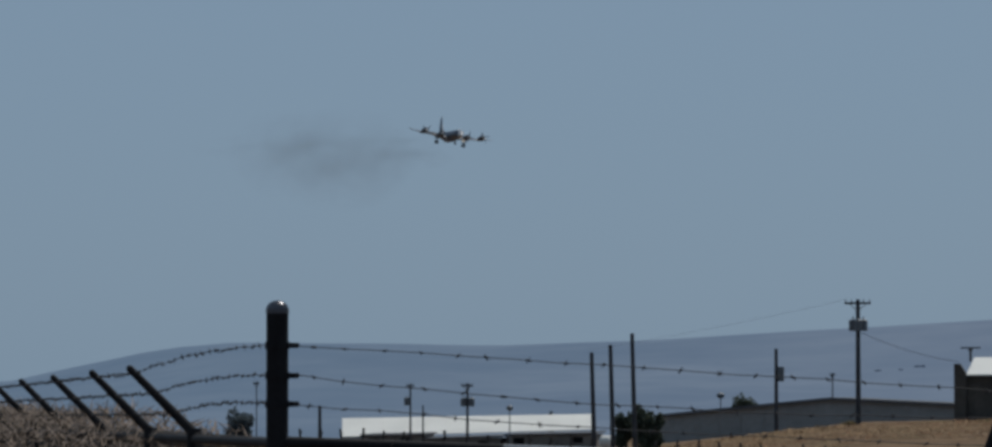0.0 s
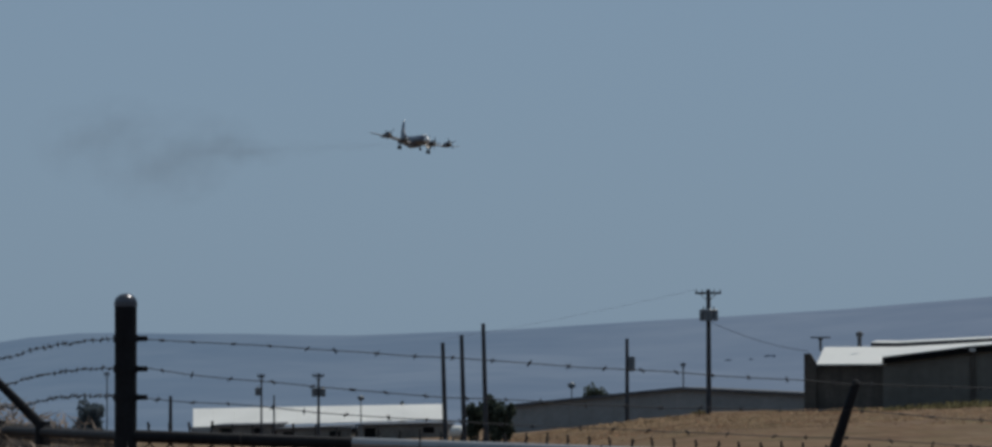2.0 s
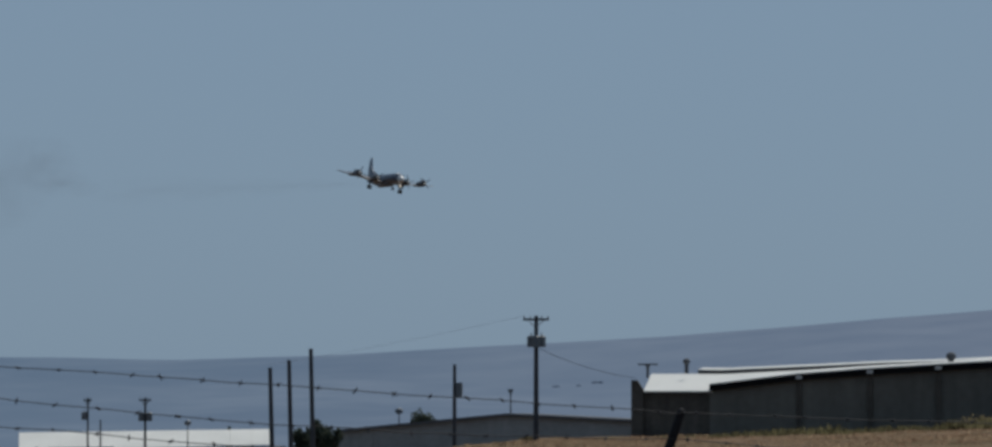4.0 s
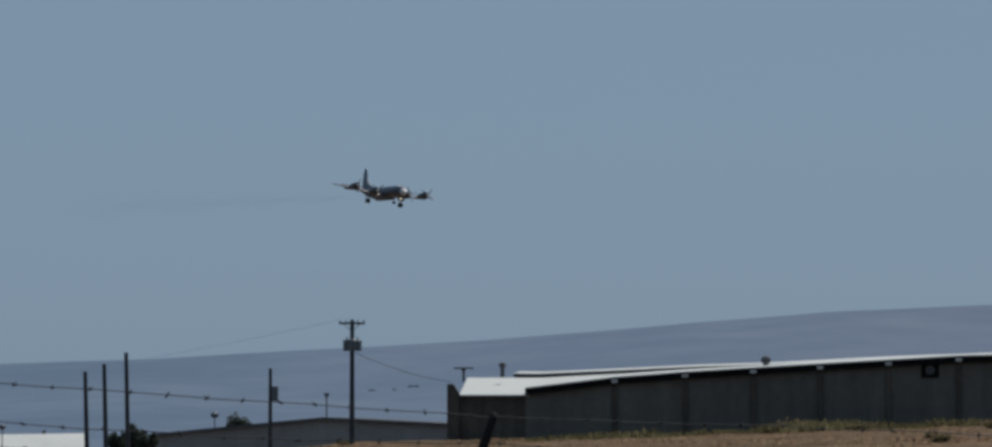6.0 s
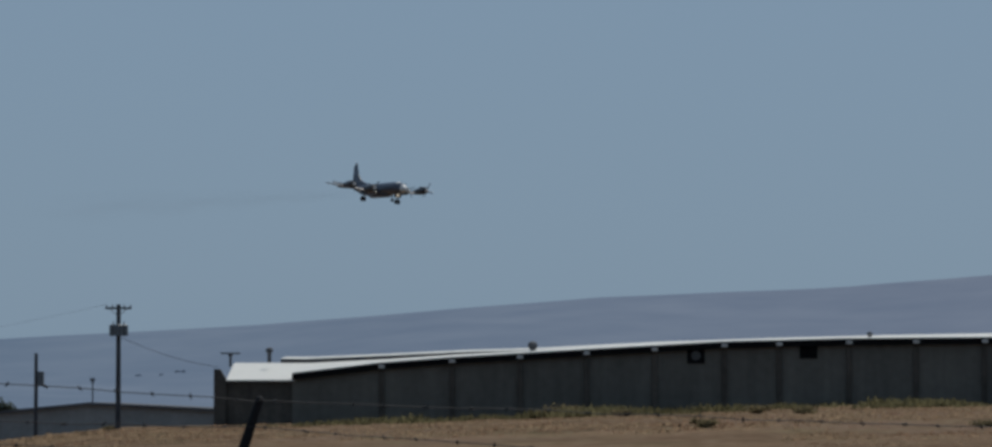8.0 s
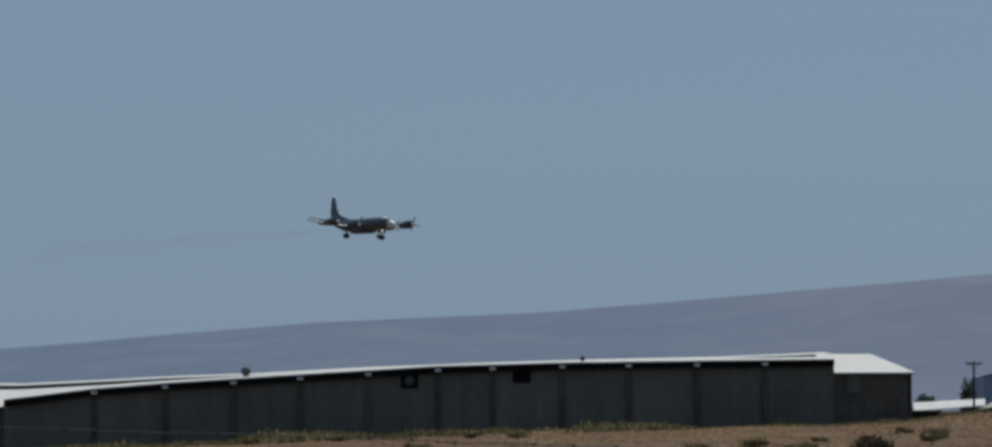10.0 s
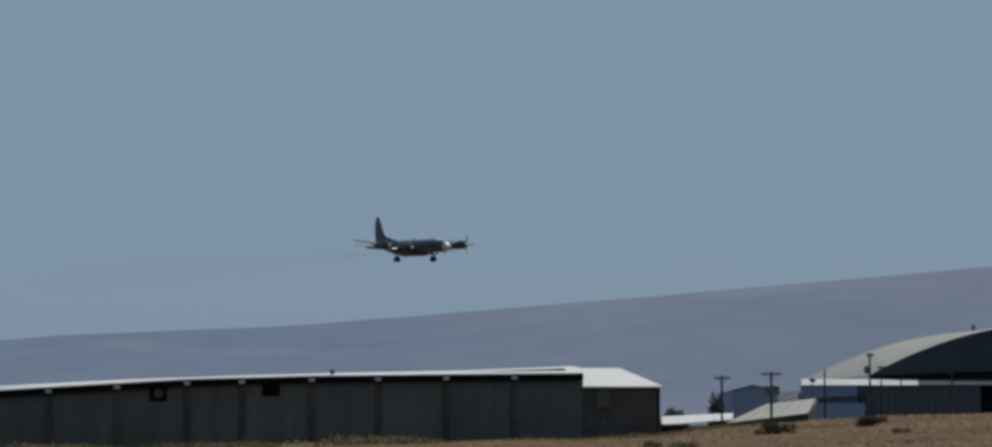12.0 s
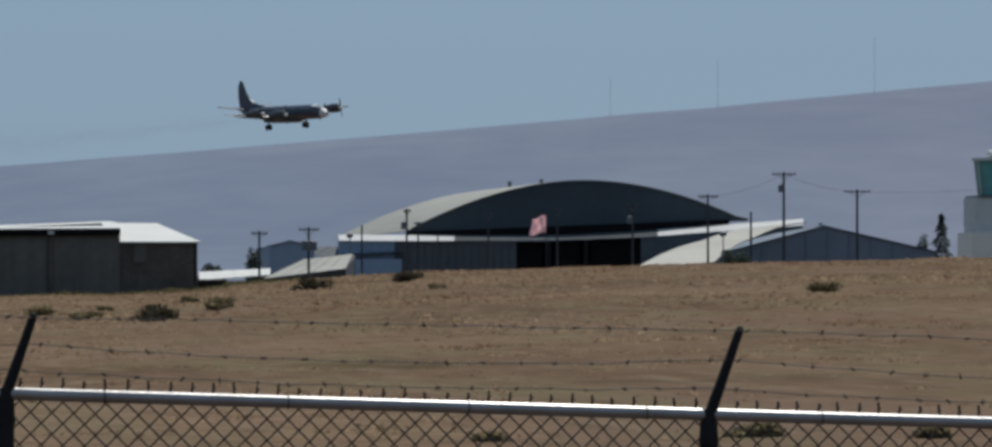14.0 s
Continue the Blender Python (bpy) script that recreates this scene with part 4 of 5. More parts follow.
def control_tower():
    y = 800
    base, low, cab0, cab1, tip = spot(*(17.305, 0.591), y), spot(*(17.304, 0.838), y), spot(*(17.303, 1.299), y), spot(*(17.302, 1.737), y), spot(*(17.302, 1.840), y)
    t = thing("control_tower", "pale airport control tower with teal glass cab", "tower", (base.x, y, 0))
    part("base_block", box(bmesh.new(), (-6.6, -5, -2), (6.6, 5, low.z), 0.1), WHITE_ROOF, t)
    part("shaft", box(bmesh.new(), (-5.7, -4, low.z), (5.7, 4, cab0.z - 0.4), 0.1), PALE_WALL, t)
    part("gallery", box(bmesh.new(), (-5.2, -4.4, cab0.z - 0.4), (5.2, 4.4, cab0.z), 0.05), GREY_METAL, t)
    n = 8
    for k in range(n):
        a, b = (k + 0.5) / n * 6.283, (k + 1.5) / n * 6.283
        r0, r1 = 3.9, 4.6
        z0, z1 = cab0.z + 0.1, cab1.z
        p = [Vector((r0 * math.cos(a), r0 * math.sin(a), z0)), Vector((r0 * math.cos(b), r0 * math.sin(b), z0)),
             Vector((r1 * math.cos(b), r1 * math.sin(b), z1)), Vector((r1 * math.cos(a), r1 * math.sin(a), z1))]
        bm = bmesh.new()
        o = [bm.verts.new(v) for v in p]
        i_ = [bm.verts.new((v.x * 0.97, v.y * 0.97, v.z)) for v in p]
        bm.faces.new(o)
        bm.faces.new(i_[::-1])
        for q in range(4):
            w = (q + 1) % 4
            bm.faces.new((o[w], o[q], i_[q], i_[w]))
        bmesh.ops.recalc_face_normals(bm, faces=bm.faces)
        part("cab_pane", bm, TEAL, t, "tinted teal glass")
        part("mullion", tube(bmesh.new(), p[0], p[3], 0.12, seg=6), GREY_METAL, t)
    bm = tube(bmesh.new(), (0, 0, cab1.z), (0, 0, cab1.z + 0.5), 5.1, seg=16)
    part("cab_roof", bm, PALE_WALL, t)
    bm = ball(bmesh.new(), (-1.5, 0, tip.z - 0.3), 0.9, (1, 1, 0.9), 14)
    part("radome", bm, WHITE_ROOF, t, "white dome on the roof", True)


white_store()
grey_shop()
arched_hangar()
right_cluster()
control_tower()
white_tank()


# ---- plants ----
def leaf_cloud(n, rx, ry, rz, size, seed, lumps=7):
    """Many small leaf quads gathered in uneven clumps."""
    rnd = random.Random(seed)
    cs = [(rnd.uniform(-0.6, 0.6) * rx, rnd.uniform(-0.6, 0.6) * ry, rnd.uniform(-0.6, 0.65) * rz, rnd.uniform(0.35, 0.6)) for _ in range(lumps)]
    verts, faces = [], []
    for i in range(n):
        cx, cy, cz, k = cs[rnd.randrange(lumps)]
        d = Vector((rnd.gauss(0, 1), rnd.gauss(0, 1), rnd.gauss(0, 1))).normalized() * (rnd.random() ** 0.4)
        c = Vector((cx + d.x * rx * k, cy + d.y * ry * k, cz + d.z * rz * k))
        u = Vector((rnd.gauss(0, 1), rnd.gauss(0, 1), rnd.gauss(0, 1))).normalized()
        v = u.cross(Vector((rnd.gauss(0, 1), rnd.gauss(0, 1), rnd.gauss(0, 1)))).normalized()
        s = size * rnd.uniform(0.6, 1.4)
        q = len(verts)
        for a, b in ((-1, 0), (0, -0.5), (1, 0), (0, 0.5)):
            verts.append(tuple(c + u * s * a + v * s * b))
        faces.append((q, q + 1, q + 2, q + 3))
    return verts, faces


def tree(top, depth, half, name="tree", label="dusty green broadleaf tree beside the buildings", seed=1, leaf=LEAF):
    """Trunk, limbs and a crown of leaf clumps; top is bearing and height angle of the tip, half the crown's half width."""
    p = spot(top[0], top[1], depth)
    z0 = min(ground_z(p.x, depth), p.z - 2.5) - 0.3
    h = p.z - z0
    t = thing(name, label, "tree", (p.x, depth, z0))
    rnd = random.Random(seed)
    bm = tube(bmesh.new(), (0, 0, 0), (0.1, 0, h * 0.55), 0.22, 0.12, seg=9)
    for k in range(6):
        a = k * 1.05 + rnd.uniform(-0.2, 0.2)
        z = h * rnd.uniform(0.3, 0.55)
        tube(bm, (0.05, 0, z), (math.cos(a) * half * 0.6, math.sin(a) * half * 0.6, z + h * 0.25), 0.08, 0.03, seg=6)
    part("trunk", bm, BARK, t, "", True)
    v, f = leaf_cloud(2400, half, half, h * 0.42, 0.27 * max(0.7, half / 2), seed, 13)
    me = bpy.data.meshes.new("crown")
    me.from_pydata([(a, b, c + h * 0.58) for a, b, c in v], [], f)
    me.materials.append(leaf)
    ob = new("crown", me)
    ob.parent = t


def conifer(top, depth, half, seed):
    """A straight trunk with whorls of drooping needle sprays that narrow to the tip."""
    p = spot(top[0], top[1], depth)
    z0 = ground_z(p.x, depth) - 0.3
    h = p.z - z0
    t = thing("conifer", "dark green conifer beside the tower", "tree", (p.x, depth, z0))
    rnd = random.Random(seed)
    part("trunk", tube(bmesh.new(), (0, 0, 0), (0, 0, h * 0.96), 0.2, 0.04, seg=9), BARK, t, "", True)
    verts, faces = [], []
    for i in range(2600):
        u = rnd.random() ** 1.4
        z = h * (0.12 + 0.87 * u)
        whorl = 0.75 + 0.25 * math.sin(u * 40)
        r = half * (1 - u) ** 0.6 * whorl * rnd.uniform(0.35, 1.05) + 0.05
        a = rnd.uniform(0, 6.283)
        c = Vector((r * math.cos(a), r * math.sin(a), z - 0.25 * r))
        d = Vector((math.cos(a), math.sin(a), rnd.uniform(-0.7, 0.1))).normalized()
        v = d.cross(Vector((0, 0, 1))).normalized()
        n = 0.3 * rnd.uniform(0.6, 1.3)
        q = len(verts)
        verts += [tuple(c - d * n), tuple(c + v * n * 0.5), tuple(c + d * n), tuple(c - v * n * 0.5 + Vector((0, 0, 0.12)))]
        faces.append((q, q + 1, q + 2, q + 3))
    me = bpy.data.meshes.new("crown")
    me.from_pydata(verts, [], faces)
    me.materials.append(LEAF)
    ob = new("crown", me)
    ob.parent = t


tree((-9.165, -0.060), 345, 1.1, seed=3, label="dark green bush-like tree among bare posts")
tree((-9.380, -0.150), 348, 0.8, seed=4, label="dark green bush-like tree among bare posts")
tree((-9.018, -0.166), 342, 0.8, seed=14, label="dark green bush-like tree among bare posts")
tree((-14.232, -0.119), 640, 2.2, seed=5, leaf=HAZY_LEAF, label="far tree behind the fence, haze in its leaf colour")
tree((-10.314, -0.126), 720, 0.5, seed=6, leaf=HAZY_LEAF, label="small bare tree behind the white building")
tree((-7.870, 0.055), 620, 2.1, seed=16, label="dusty green tree rising behind the grey building")
tree((7.290, 0.469), 640, 1.5, seed=7)
tree((7.450, 0.437), 650, 1.2, seed=17)
tree((7.930, 0.660), 630, 1.6, seed=8)
conifer((16.575, 1.085), 700, 2.8, 9)
tree((16.338, 0.812), 700, 1.3, seed=19, label="low dark tree beside the conifer")
tree((13.949, 0.641), 590, 2.0, seed=10, label="low dark green tree before the shelter")


def grove(az, el, wide, seed):
    """A low row of far trees on the slope of the ridge."""
    y = 2700.0
    while y < 4200 and math.degrees(math.atan2(hill_point(az, y)[2] - EYE.z, math.hypot(hill_point(az, y)[0], y))) < el:
        y += 10
    x, y, z = hill_point(az, y)
    t = thing("grove", "far low row of trees on the hazy slope", "trees", (x, y, z - 0.5), group="groves on the ridge")
    v, f = leaf_cloud(700, wide, 4, 2.6, 0.9, seed, 9)
    me = bpy.data.meshes.new("crown")
    me.from_pydata([(a, b, max(0, c + 2.2)) for a, b, c in v], [], f)
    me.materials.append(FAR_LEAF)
    ob = new("crown", me)
    ob.parent = t
    bm = bmesh.new()
    for k in range(5):
        tube(bm, ((k - 2) * wide * 0.3, 0, -1), ((k - 2) * wide * 0.3, 0, 2.2), 0.25, 0.15, seg=6)
    part("trunks", bm, BARK, t)


# blue of the air in between is put into the groves' leaf colour
FAR_LEAF = translucent(material("haze_tinted_far_leaves", (0.14, 0.185, 0.25), 0.9, vary=0.2, scale=0.1, fine=1, gloss=0.0), 0.4)
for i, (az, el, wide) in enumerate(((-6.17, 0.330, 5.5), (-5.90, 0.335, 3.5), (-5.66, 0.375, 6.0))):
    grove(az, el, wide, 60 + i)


def on_ground(az, el):
    """Where the line of sight at that bearing and height angle meets the field."""
    d = heading(az, el)
    s = 30.0
    while s < 420:
        p = EYE + d * s
        if p.z < ground_z(p.x, p.y):
            return p
        s += 0.5
    return EYE + d * 380


def bush(p, w, seed, label="grey-brown sagebrush clump in dry grass", leaf=SAGE):
    t = thing("sagebrush", label, "bush", (p[0], p[1], ground_z(p[0], p[1]) - 0.05), group="sagebrush on the field")
    rnd = random.Random(seed)
    bm = bmesh.new()
    for k in range(14):
        a = rnd.uniform(0, 6.28)
        e = Vector((math.cos(a) * w * rnd.uniform(0.3, 0.9), math.sin(a) * w * 0.5, w * rnd.uniform(0.25, 0.5)))
        tube(bm, (0, 0, 0), e, 0.03, 0.012, seg=5)
    part("twigs", bm, BARK, t)
    v, f = leaf_cloud(420, w, w * 0.7, w * 0.30, 0.09 + w * 0.03, seed, 8)
    me = bpy.data.meshes.new("foliage")
    me.from_pydata([(a, b, max(0.02, c + w * 0.26)) for a, b, c in v], [], f)
    me.materials.append(leaf)
    ob = new("foliage", me)
    ob.parent = t


for i, (ae, w) in enumerate((((6.664, -0.271), 1.15), ((5.218, -0.201), 0.9), ((5.757, -0.251), 0.7), ((7.446, -0.130), 0.8), ((8.660, 0.115), 1.6), ((9.804, 0.217), 1.2),
                             ((15.122, 0.084), 1.05), ((7.087, -0.033), 0.7), ((6.012, -0.140), 0.5), ((10.204, 0.137), 0.6), ((-0.852, -0.066), 2.0), ((0.948, -0.263), 0.8),
                             ((6.692, -0.236), 1.2), ((2.228, -0.083), 1.1), ((4.545, -0.249), 0.6), ((-0.092, -0.121), 1.0), ((1.628, -0.085), 1.4),
                             ((4.495, -0.242), 0.8), ((7.495, -0.083), 0.9), ((5.855, -0.227), 0.6), ((9.808, 0.240), 0.9), ((-6.562, -0.298), 0.7), ((0.935, -0.229), 0.9), ((-0.903, -0.059), 1.8), ((10.884, -1.815), 0.30), ((14.206, -1.746), 0.45), ((16.437, -1.751), 0.40))):
    p = on_ground(*ae)
    if i in (0, 4, 5, 12):
        bush((p.x, p.y), w, 100 + i)
    else:
        bush((p.x, p.y), w, 100 + i, "pale straw-coloured brush clump in dry grass", DRY_BRUSH)


def grass():
    """Dry bunch grass in drifts over the field, thick along the crest."""
    for name, seed, count, mat, label in (("dry_grass", 11, 60000, STRAW, "short dry straw-coloured grass tufts"), ("brown_weeds", 12, 30000, BROWN_TUFT, "low reddish-brown weeds among dry grass")):
        rnd = random.Random(seed)
        verts, faces = [], []
        for i in range(count):
            y = rnd.uniform(335, 399) if i % 4 == 0 else 40 + 355 * rnd.random() ** 0.9
            a = rnd.uniform(-11.5, 19.0)
            if a < 2 and y < 230:
                continue
            x = math.tan(radians(a)) * y
            drift = noise.noise((x * 0.11, y * 0.035, seed)) + 0.5 * noise.noise((x * 0.6, y * 0.2, seed + 3))
            if drift < rnd.uniform(-0.45, 0.2):
                continue
            z = ground_z(x, y) - 0.03
            s = rnd.uniform(0.07, 0.17) * (1 + 0.9 * max(0, drift)) * (0.45 + 0.75 * smoothstep(50, 280, y))
            if y > 365 and noise.noise((x * 0.07, y * 0.05, 4)) > 0.1:
                s *= 1.8
            for k in range(4):
                q = len(verts)
                b = rnd.uniform(0, 6.283)
                w = s * 0.6
                c, d = math.cos(b), math.sin(b)
                ox, oy = rnd.uniform(-1.4, 1.4) * s, rnd.uniform(-1.4, 1.4) * s
                verts += [(x + ox - c * w, y + oy - d * w, z), (x + ox + c * w, y + oy + d * w, z), (x + ox + rnd.uniform(-0.9, 0.9) * s, y + oy + s * rnd.uniform(-1.2, 0.2), z + s * rnd.uniform(0.35, 0.75))]
                faces.append((q, q + 1, q + 2))
        me = bpy.data.meshes.new(name)
        me.from_pydata(verts, [], faces)
        me.materials.append(mat)
        tagged(new(name, me), label, "grass", kind="stuff")


def scrub():
    """Olive and straw scrub along the foot of the warehouse wall."""
    rnd = random.Random(31)
    verts, faces = [], []
    for i in range(9000):
        y = 398 - 34 * rnd.random() ** 1.7
        a = rnd.uniform(-5.0, 8.5)
        x = math.tan(radians(a)) * y
        dens = noise.noise((x * 0.10, y * 0.08, 2)) + 0.35 * noise.noise((x * 0.5, y * 0.3, 6))
        if dens < -0.05:
            continue
        s = (0.36 + 1.15 * min(0.6, dens + 0.05)) * rnd.uniform(0.6, 1.2) * (0.35 + 0.65 * smoothstep(-5, -1, a)) * (1 - 0.45 * smoothstep(2.5, 5, a))
        z = ground_z(x, y) - 0.05
        for k in range(5):
            q = len(verts)
            b = rnd.uniform(0, 6.283)
            c, d = math.cos(b) * s * 0.3, math.sin(b) * s * 0.3
            ox, oy = rnd.uniform(-0.5, 0.5) * s, rnd.uniform(-0.5, 0.5) * s
            verts += [(x + ox - c, y + oy - d, z), (x + ox + c, y + oy + d, z), (x + ox + rnd.uniform(-0.5, 0.5) * s, y + oy, z + s * rnd.uniform(0.6, 1.1))]
            faces.append((q, q + 1, q + 2))
    me = bpy.data.meshes.new("dry_scrub")
    me.from_pydata(verts, [], faces)
    me.materials.append(SCRUB)
    tagged(new("dry_scrub", me), "olive and straw scrub along the warehouse", "scrub", kind="stuff")


BROWN_TUFT = translucent(material("brown_weed_blades", (0.200, 0.130, 0.085), 0.9, vary=0.25, scale=0.3, fine=3, island=0.25, gloss=0.0), 0.65)
SCRUB = translucent(material("olive_scrub", (0.150, 0.132, 0.070), 0.9, vary=0.3, scale=0.15, fine=2, island=0.35, gloss=0.0), 0.55)
scrub()


def fence_weeds():
    """Dead weeds blown against the side fence."""
    rnd = random.Random(21)
    verts, faces = [], []
    for i in range(13000):
        s = 0.6 + 19 * rnd.random() ** 0.75
        x = CORNER_X - 0.385 * s + rnd.uniform(-0.1, 0.45) - 0.15 * (i % 2)
        y = FENCE_Y + s + rnd.uniform(-0.1, 0.1)
        high = 1.97 + 0.16 * smoothstep(2.0, 7, s) + 0.13 * noise.noise((s * 0.8, 0, 0))
        z = high - 0.6 * rnd.random() ** 1.6
        d = Vector((rnd.gauss(0, 1), rnd.gauss(0, 1), rnd.gauss(0.4, 0.9))).normalized()
        ln = rnd.uniform(0.03, 0.11)
        e = Vector((x, y, z)) + d * ln
        v = d.cross(Vector((0, 1, 0.2))).normalized() * rnd.uniform(0.0025, 0.006)
        q = len(verts)
        verts += [tuple(Vector((x, y, z)) - v), tuple(Vector((x, y, z)) + v), tuple(e)]
        faces.append((q, q + 1, q + 2))
    me = bpy.data.meshes.new("dead_weeds")
    me.from_pydata(verts, [], faces)
    me.materials.append(WEED)
    tagged(new("dead_weeds", me), "dead dry weeds caught in the fence", "weeds", kind="stuff")


WEED = translucent(material("dead_weed_stalks", (0.25, 0.205, 0.17), 0.9, vary=0.3, scale=2, fine=10, island=0.7, gloss=0.0), 0.4)
grass()
fence_weeds()


# ---- the aircraft: x forward, y to its port side ----
SKIN = material("grey_airframe", (0.025, 0.035, 0.062), 0.38, 0.0, vary=0.08, scale=0.5, fine=4)
SKIN_DARK = material("dark_blue_airframe", (0.026, 0.048, 0.088), 0.35, 0.0, vary=0.12, scale=0.6, fine=4)
SKIN_WHITE = material("white_paint_and_glint", (0.62, 0.63, 0.62), 0.28, 0.0, vary=0.05, scale=0.6, fine=4)
NOSE = material("pale_radome", (0.48, 0.49, 0.49), 0.3, 0.0, vary=0.08, scale=0.6, fine=4)
NACELLE = material("nacelle_paint", (0.020, 0.024, 0.034), 0.45, 0.0, vary=0.15, scale=0.8, fine=5)
GLASS = material("cockpit_glass", (0.02, 0.025, 0.03), 0.08, vary=0.05)
LAMP = bpy.data.materials.new("landing_lamp")
LAMP.use_nodes = True
LAMP.node_tree.nodes["Principled BSDF"].inputs["Emission Color"].default_value = (1.0, 0.90, 0.72, 1)
LAMP.node_tree.nodes["Principled BSDF"].inputs["Emission Strength"].default_value = 0.8
RUBBER = material("tyre_rubber", (0.015, 0.015, 0.015), 0.9, vary=0.1)


def lofted(name, stations, mat, parent, seg=28, label=""):
    """A body through round stations (x, radius, centre height, height factor)."""
    bm = bmesh.new()
    rings = []
    for x, r, zc, k in stations:
        rings.append([bm.verts.new((x, r * math.cos(a / seg * 6.28319), zc + r * k * math.sin(a / seg * 6.28319))) for a in range(seg)])
    for p, q in zip(rings, rings[1:]):
        for i in range(seg):
            j = (i + 1) % seg
            bm.faces.new((p[i], p[j], q[j], q[i]))
    bm.faces.new(rings[0][::-1])
    bm.faces.new(rings[-1])
    bmesh.ops.recalc_face_normals(bm, faces=bm.faces)
    return part(name, bm, mat, parent, label, True)


def aerofoil(name, root, tip, mat, parent, up=Vector((0, 0, 1)), label=""):
    """A wing panel between two sections given as leading edge, chord, thickness."""
    prof = [(0, 0), (0.04, 0.35), (0.15, 0.75), (0.35, 1.0), (0.6, 0.75), (0.85, 0.3), (1, 0.03), (0.85, -0.18), (0.5, -0.45), (0.15, -0.45), (0.04, -0.25)]
    bm = bmesh.new()
    rings = []
    for le, chord, th in (root, tip):
        rings.append([bm.verts.new(Vector(le) + Vector((-c * chord, 0, 0)) + up * (h * th * 0.6)) for c, h in prof])
    n = len(prof)
    for i in range(n):
        j = (i + 1) % n
        bm.faces.new((rings[0][i], rings[0][j], rings[1][j], rings[1][i]))
    bm.faces.new(rings[0][::-1])
    bm.faces.new(rings[1])
    bmesh.ops.recalc_face_normals(bm, faces=bm.faces)
    return part(name, bm, mat, parent, label, True)


def aircraft():
    t = thing("turboprop_aircraft", "four-engined turboprop aircraft, gear down, landing", "aircraft")
    lofted("fuselage", [(-17.2, 0.12, 1.05, 1), (-16.2, 0.38, 0.95, 1), (-14, 0.74, 0.74, 1), (-11, 1.14, 0.40, 1), (-8, 1.40, 0.1, 1), (-5, 1.52, 0, 1), (9.5, 1.52, 0, 1),
                        (11.5, 1.49, -0.03, 1), (13, 1.38, -0.12, 1), (14.4, 1.14, -0.28, 1), (15.5, 0.82, -0.42, 1), (16.2, 0.48, -0.50, 1), (16.5, 0.1, -0.54, 1)], SKIN, t)
    # belly, dark side band and roof crown as fitted panels
    for side in (-1, 1):
        bm = bmesh.new()
        for k in range(12):
            x0 = -9 + k * 1.75
            box(bm, (x0, side * 1.50 - 0.06, 0.02), (x0 + 1.76, side * 1.50 + 0.06, 0.62))
        part("side_band", bm, SKIN_DARK, t, "dark blue band")
        for k in range(5):
            x0 = -5.5 + k * 3.2
            part("cabin_window", ball(bmesh.new(), (x0, side * 1.32, 0.75), 0.22, (1, 0.35, 1.2), 10), GLASS, t)
    for a in (-62, -36, -12, 12, 36, 62):
        c, s = math.cos(radians(a)), math.sin(radians(a))
        m = Matrix.Translation((13.15, s * 1.16, 0.80 - abs(s) * 0.22)) @ Matrix.Rotation(-radians(a), 4, "Z") @ Matrix.Rotation(radians(-38), 4, "Y")
        bm = bmesh.new()
        bmesh.ops.create_cube(bm, size=1, matrix=m @ Matrix.Diagonal((0.18, 0.62, 0.62, 1)))
        part("windscreen_pane", bm, GLASS, t, "dark windscreen pane")
    # sun glint over the cockpit is painted as a white roof
    lofted("cockpit_roof", [(10.5, 0.5, 0.95, 0.7), (11.8, 1.0, 0.64, 0.92), (12.7, 0.96, 0.48, 0.92), (13.3, 0.8, 0.26, 0.88)], SKIN_WHITE, t, label="cockpit roof whitened for the sun glint")
    lofted("nose_cone", [(14.95, 1.02, -0.34, 1), (15.5, 0.84, -0.42, 1), (16.22, 0.50, -0.50, 1), (16.55, 0.1, -0.54, 1)], NOSE, t, label="pale nose cone")
    lofted("belly_tank", [(-6.0, 0.3, -1.5, 0.5), (-4, 1.1, -1.45, 0.55), (5.5, 1.15, -1.45, 0.6), (7.5, 0.3, -1.45, 0.5)], SKIN, t, label="grey belly tank")
    for s in (-1, 1):
        aerofoil("wing", ((3.4, s * 1.4, -0.95), 5.8, 0.85), ((0.9, s * 14.4, 0.50), 1.6, 0.12), SKIN, t)
        aerofoil("tailplane", ((-11.9, s * 0.7, 1.1), 4.0, 0.4), ((-14.0, s * 6.55, 1.95), 1.7, 0.16), SKIN, t)
        for y, x, z in ((4.5, 7.4, -0.25), (9.7, 6.6, 0.32)):
            nac = lofted("engine_nacelle", [(x - 10.5, 0.12, z - 0.25, 1), (x - 8.0, 0.42, z - 0.25, 1), (x - 5, 0.68, z - 0.1, 1.15), (x - 2.5, 0.76, z, 1.3), (x - 0.5, 0.74, z, 1.25), (x, 0.62, z, 1.15)], NACELLE, t, 16, "dark engine nacelle")
            nac.location = (0, s * y, 0)
            lofted("intake", [(x - 1.8, 0.25, z + 0.62, 0.6), (x - 0.2, 0.36, z + 0.55, 0.6), (x + 0.05, 0.33, z + 0.55, 0.55)], NACELLE, nac, 12)
            prop = new("propeller")
            prop.parent = t
            prop.matrix_basis = pose(x + 0.1, s * y, z)
            lofted("spinner", [(0, 0.42, 0, 1), (0.45, 0.33, 0, 1), (0.75, 0.18, 0, 1), (0.88, 0.03, 0, 1)], SKIN_WHITE, prop, 14)
            for b in range(4):
                bm = bmesh.new()
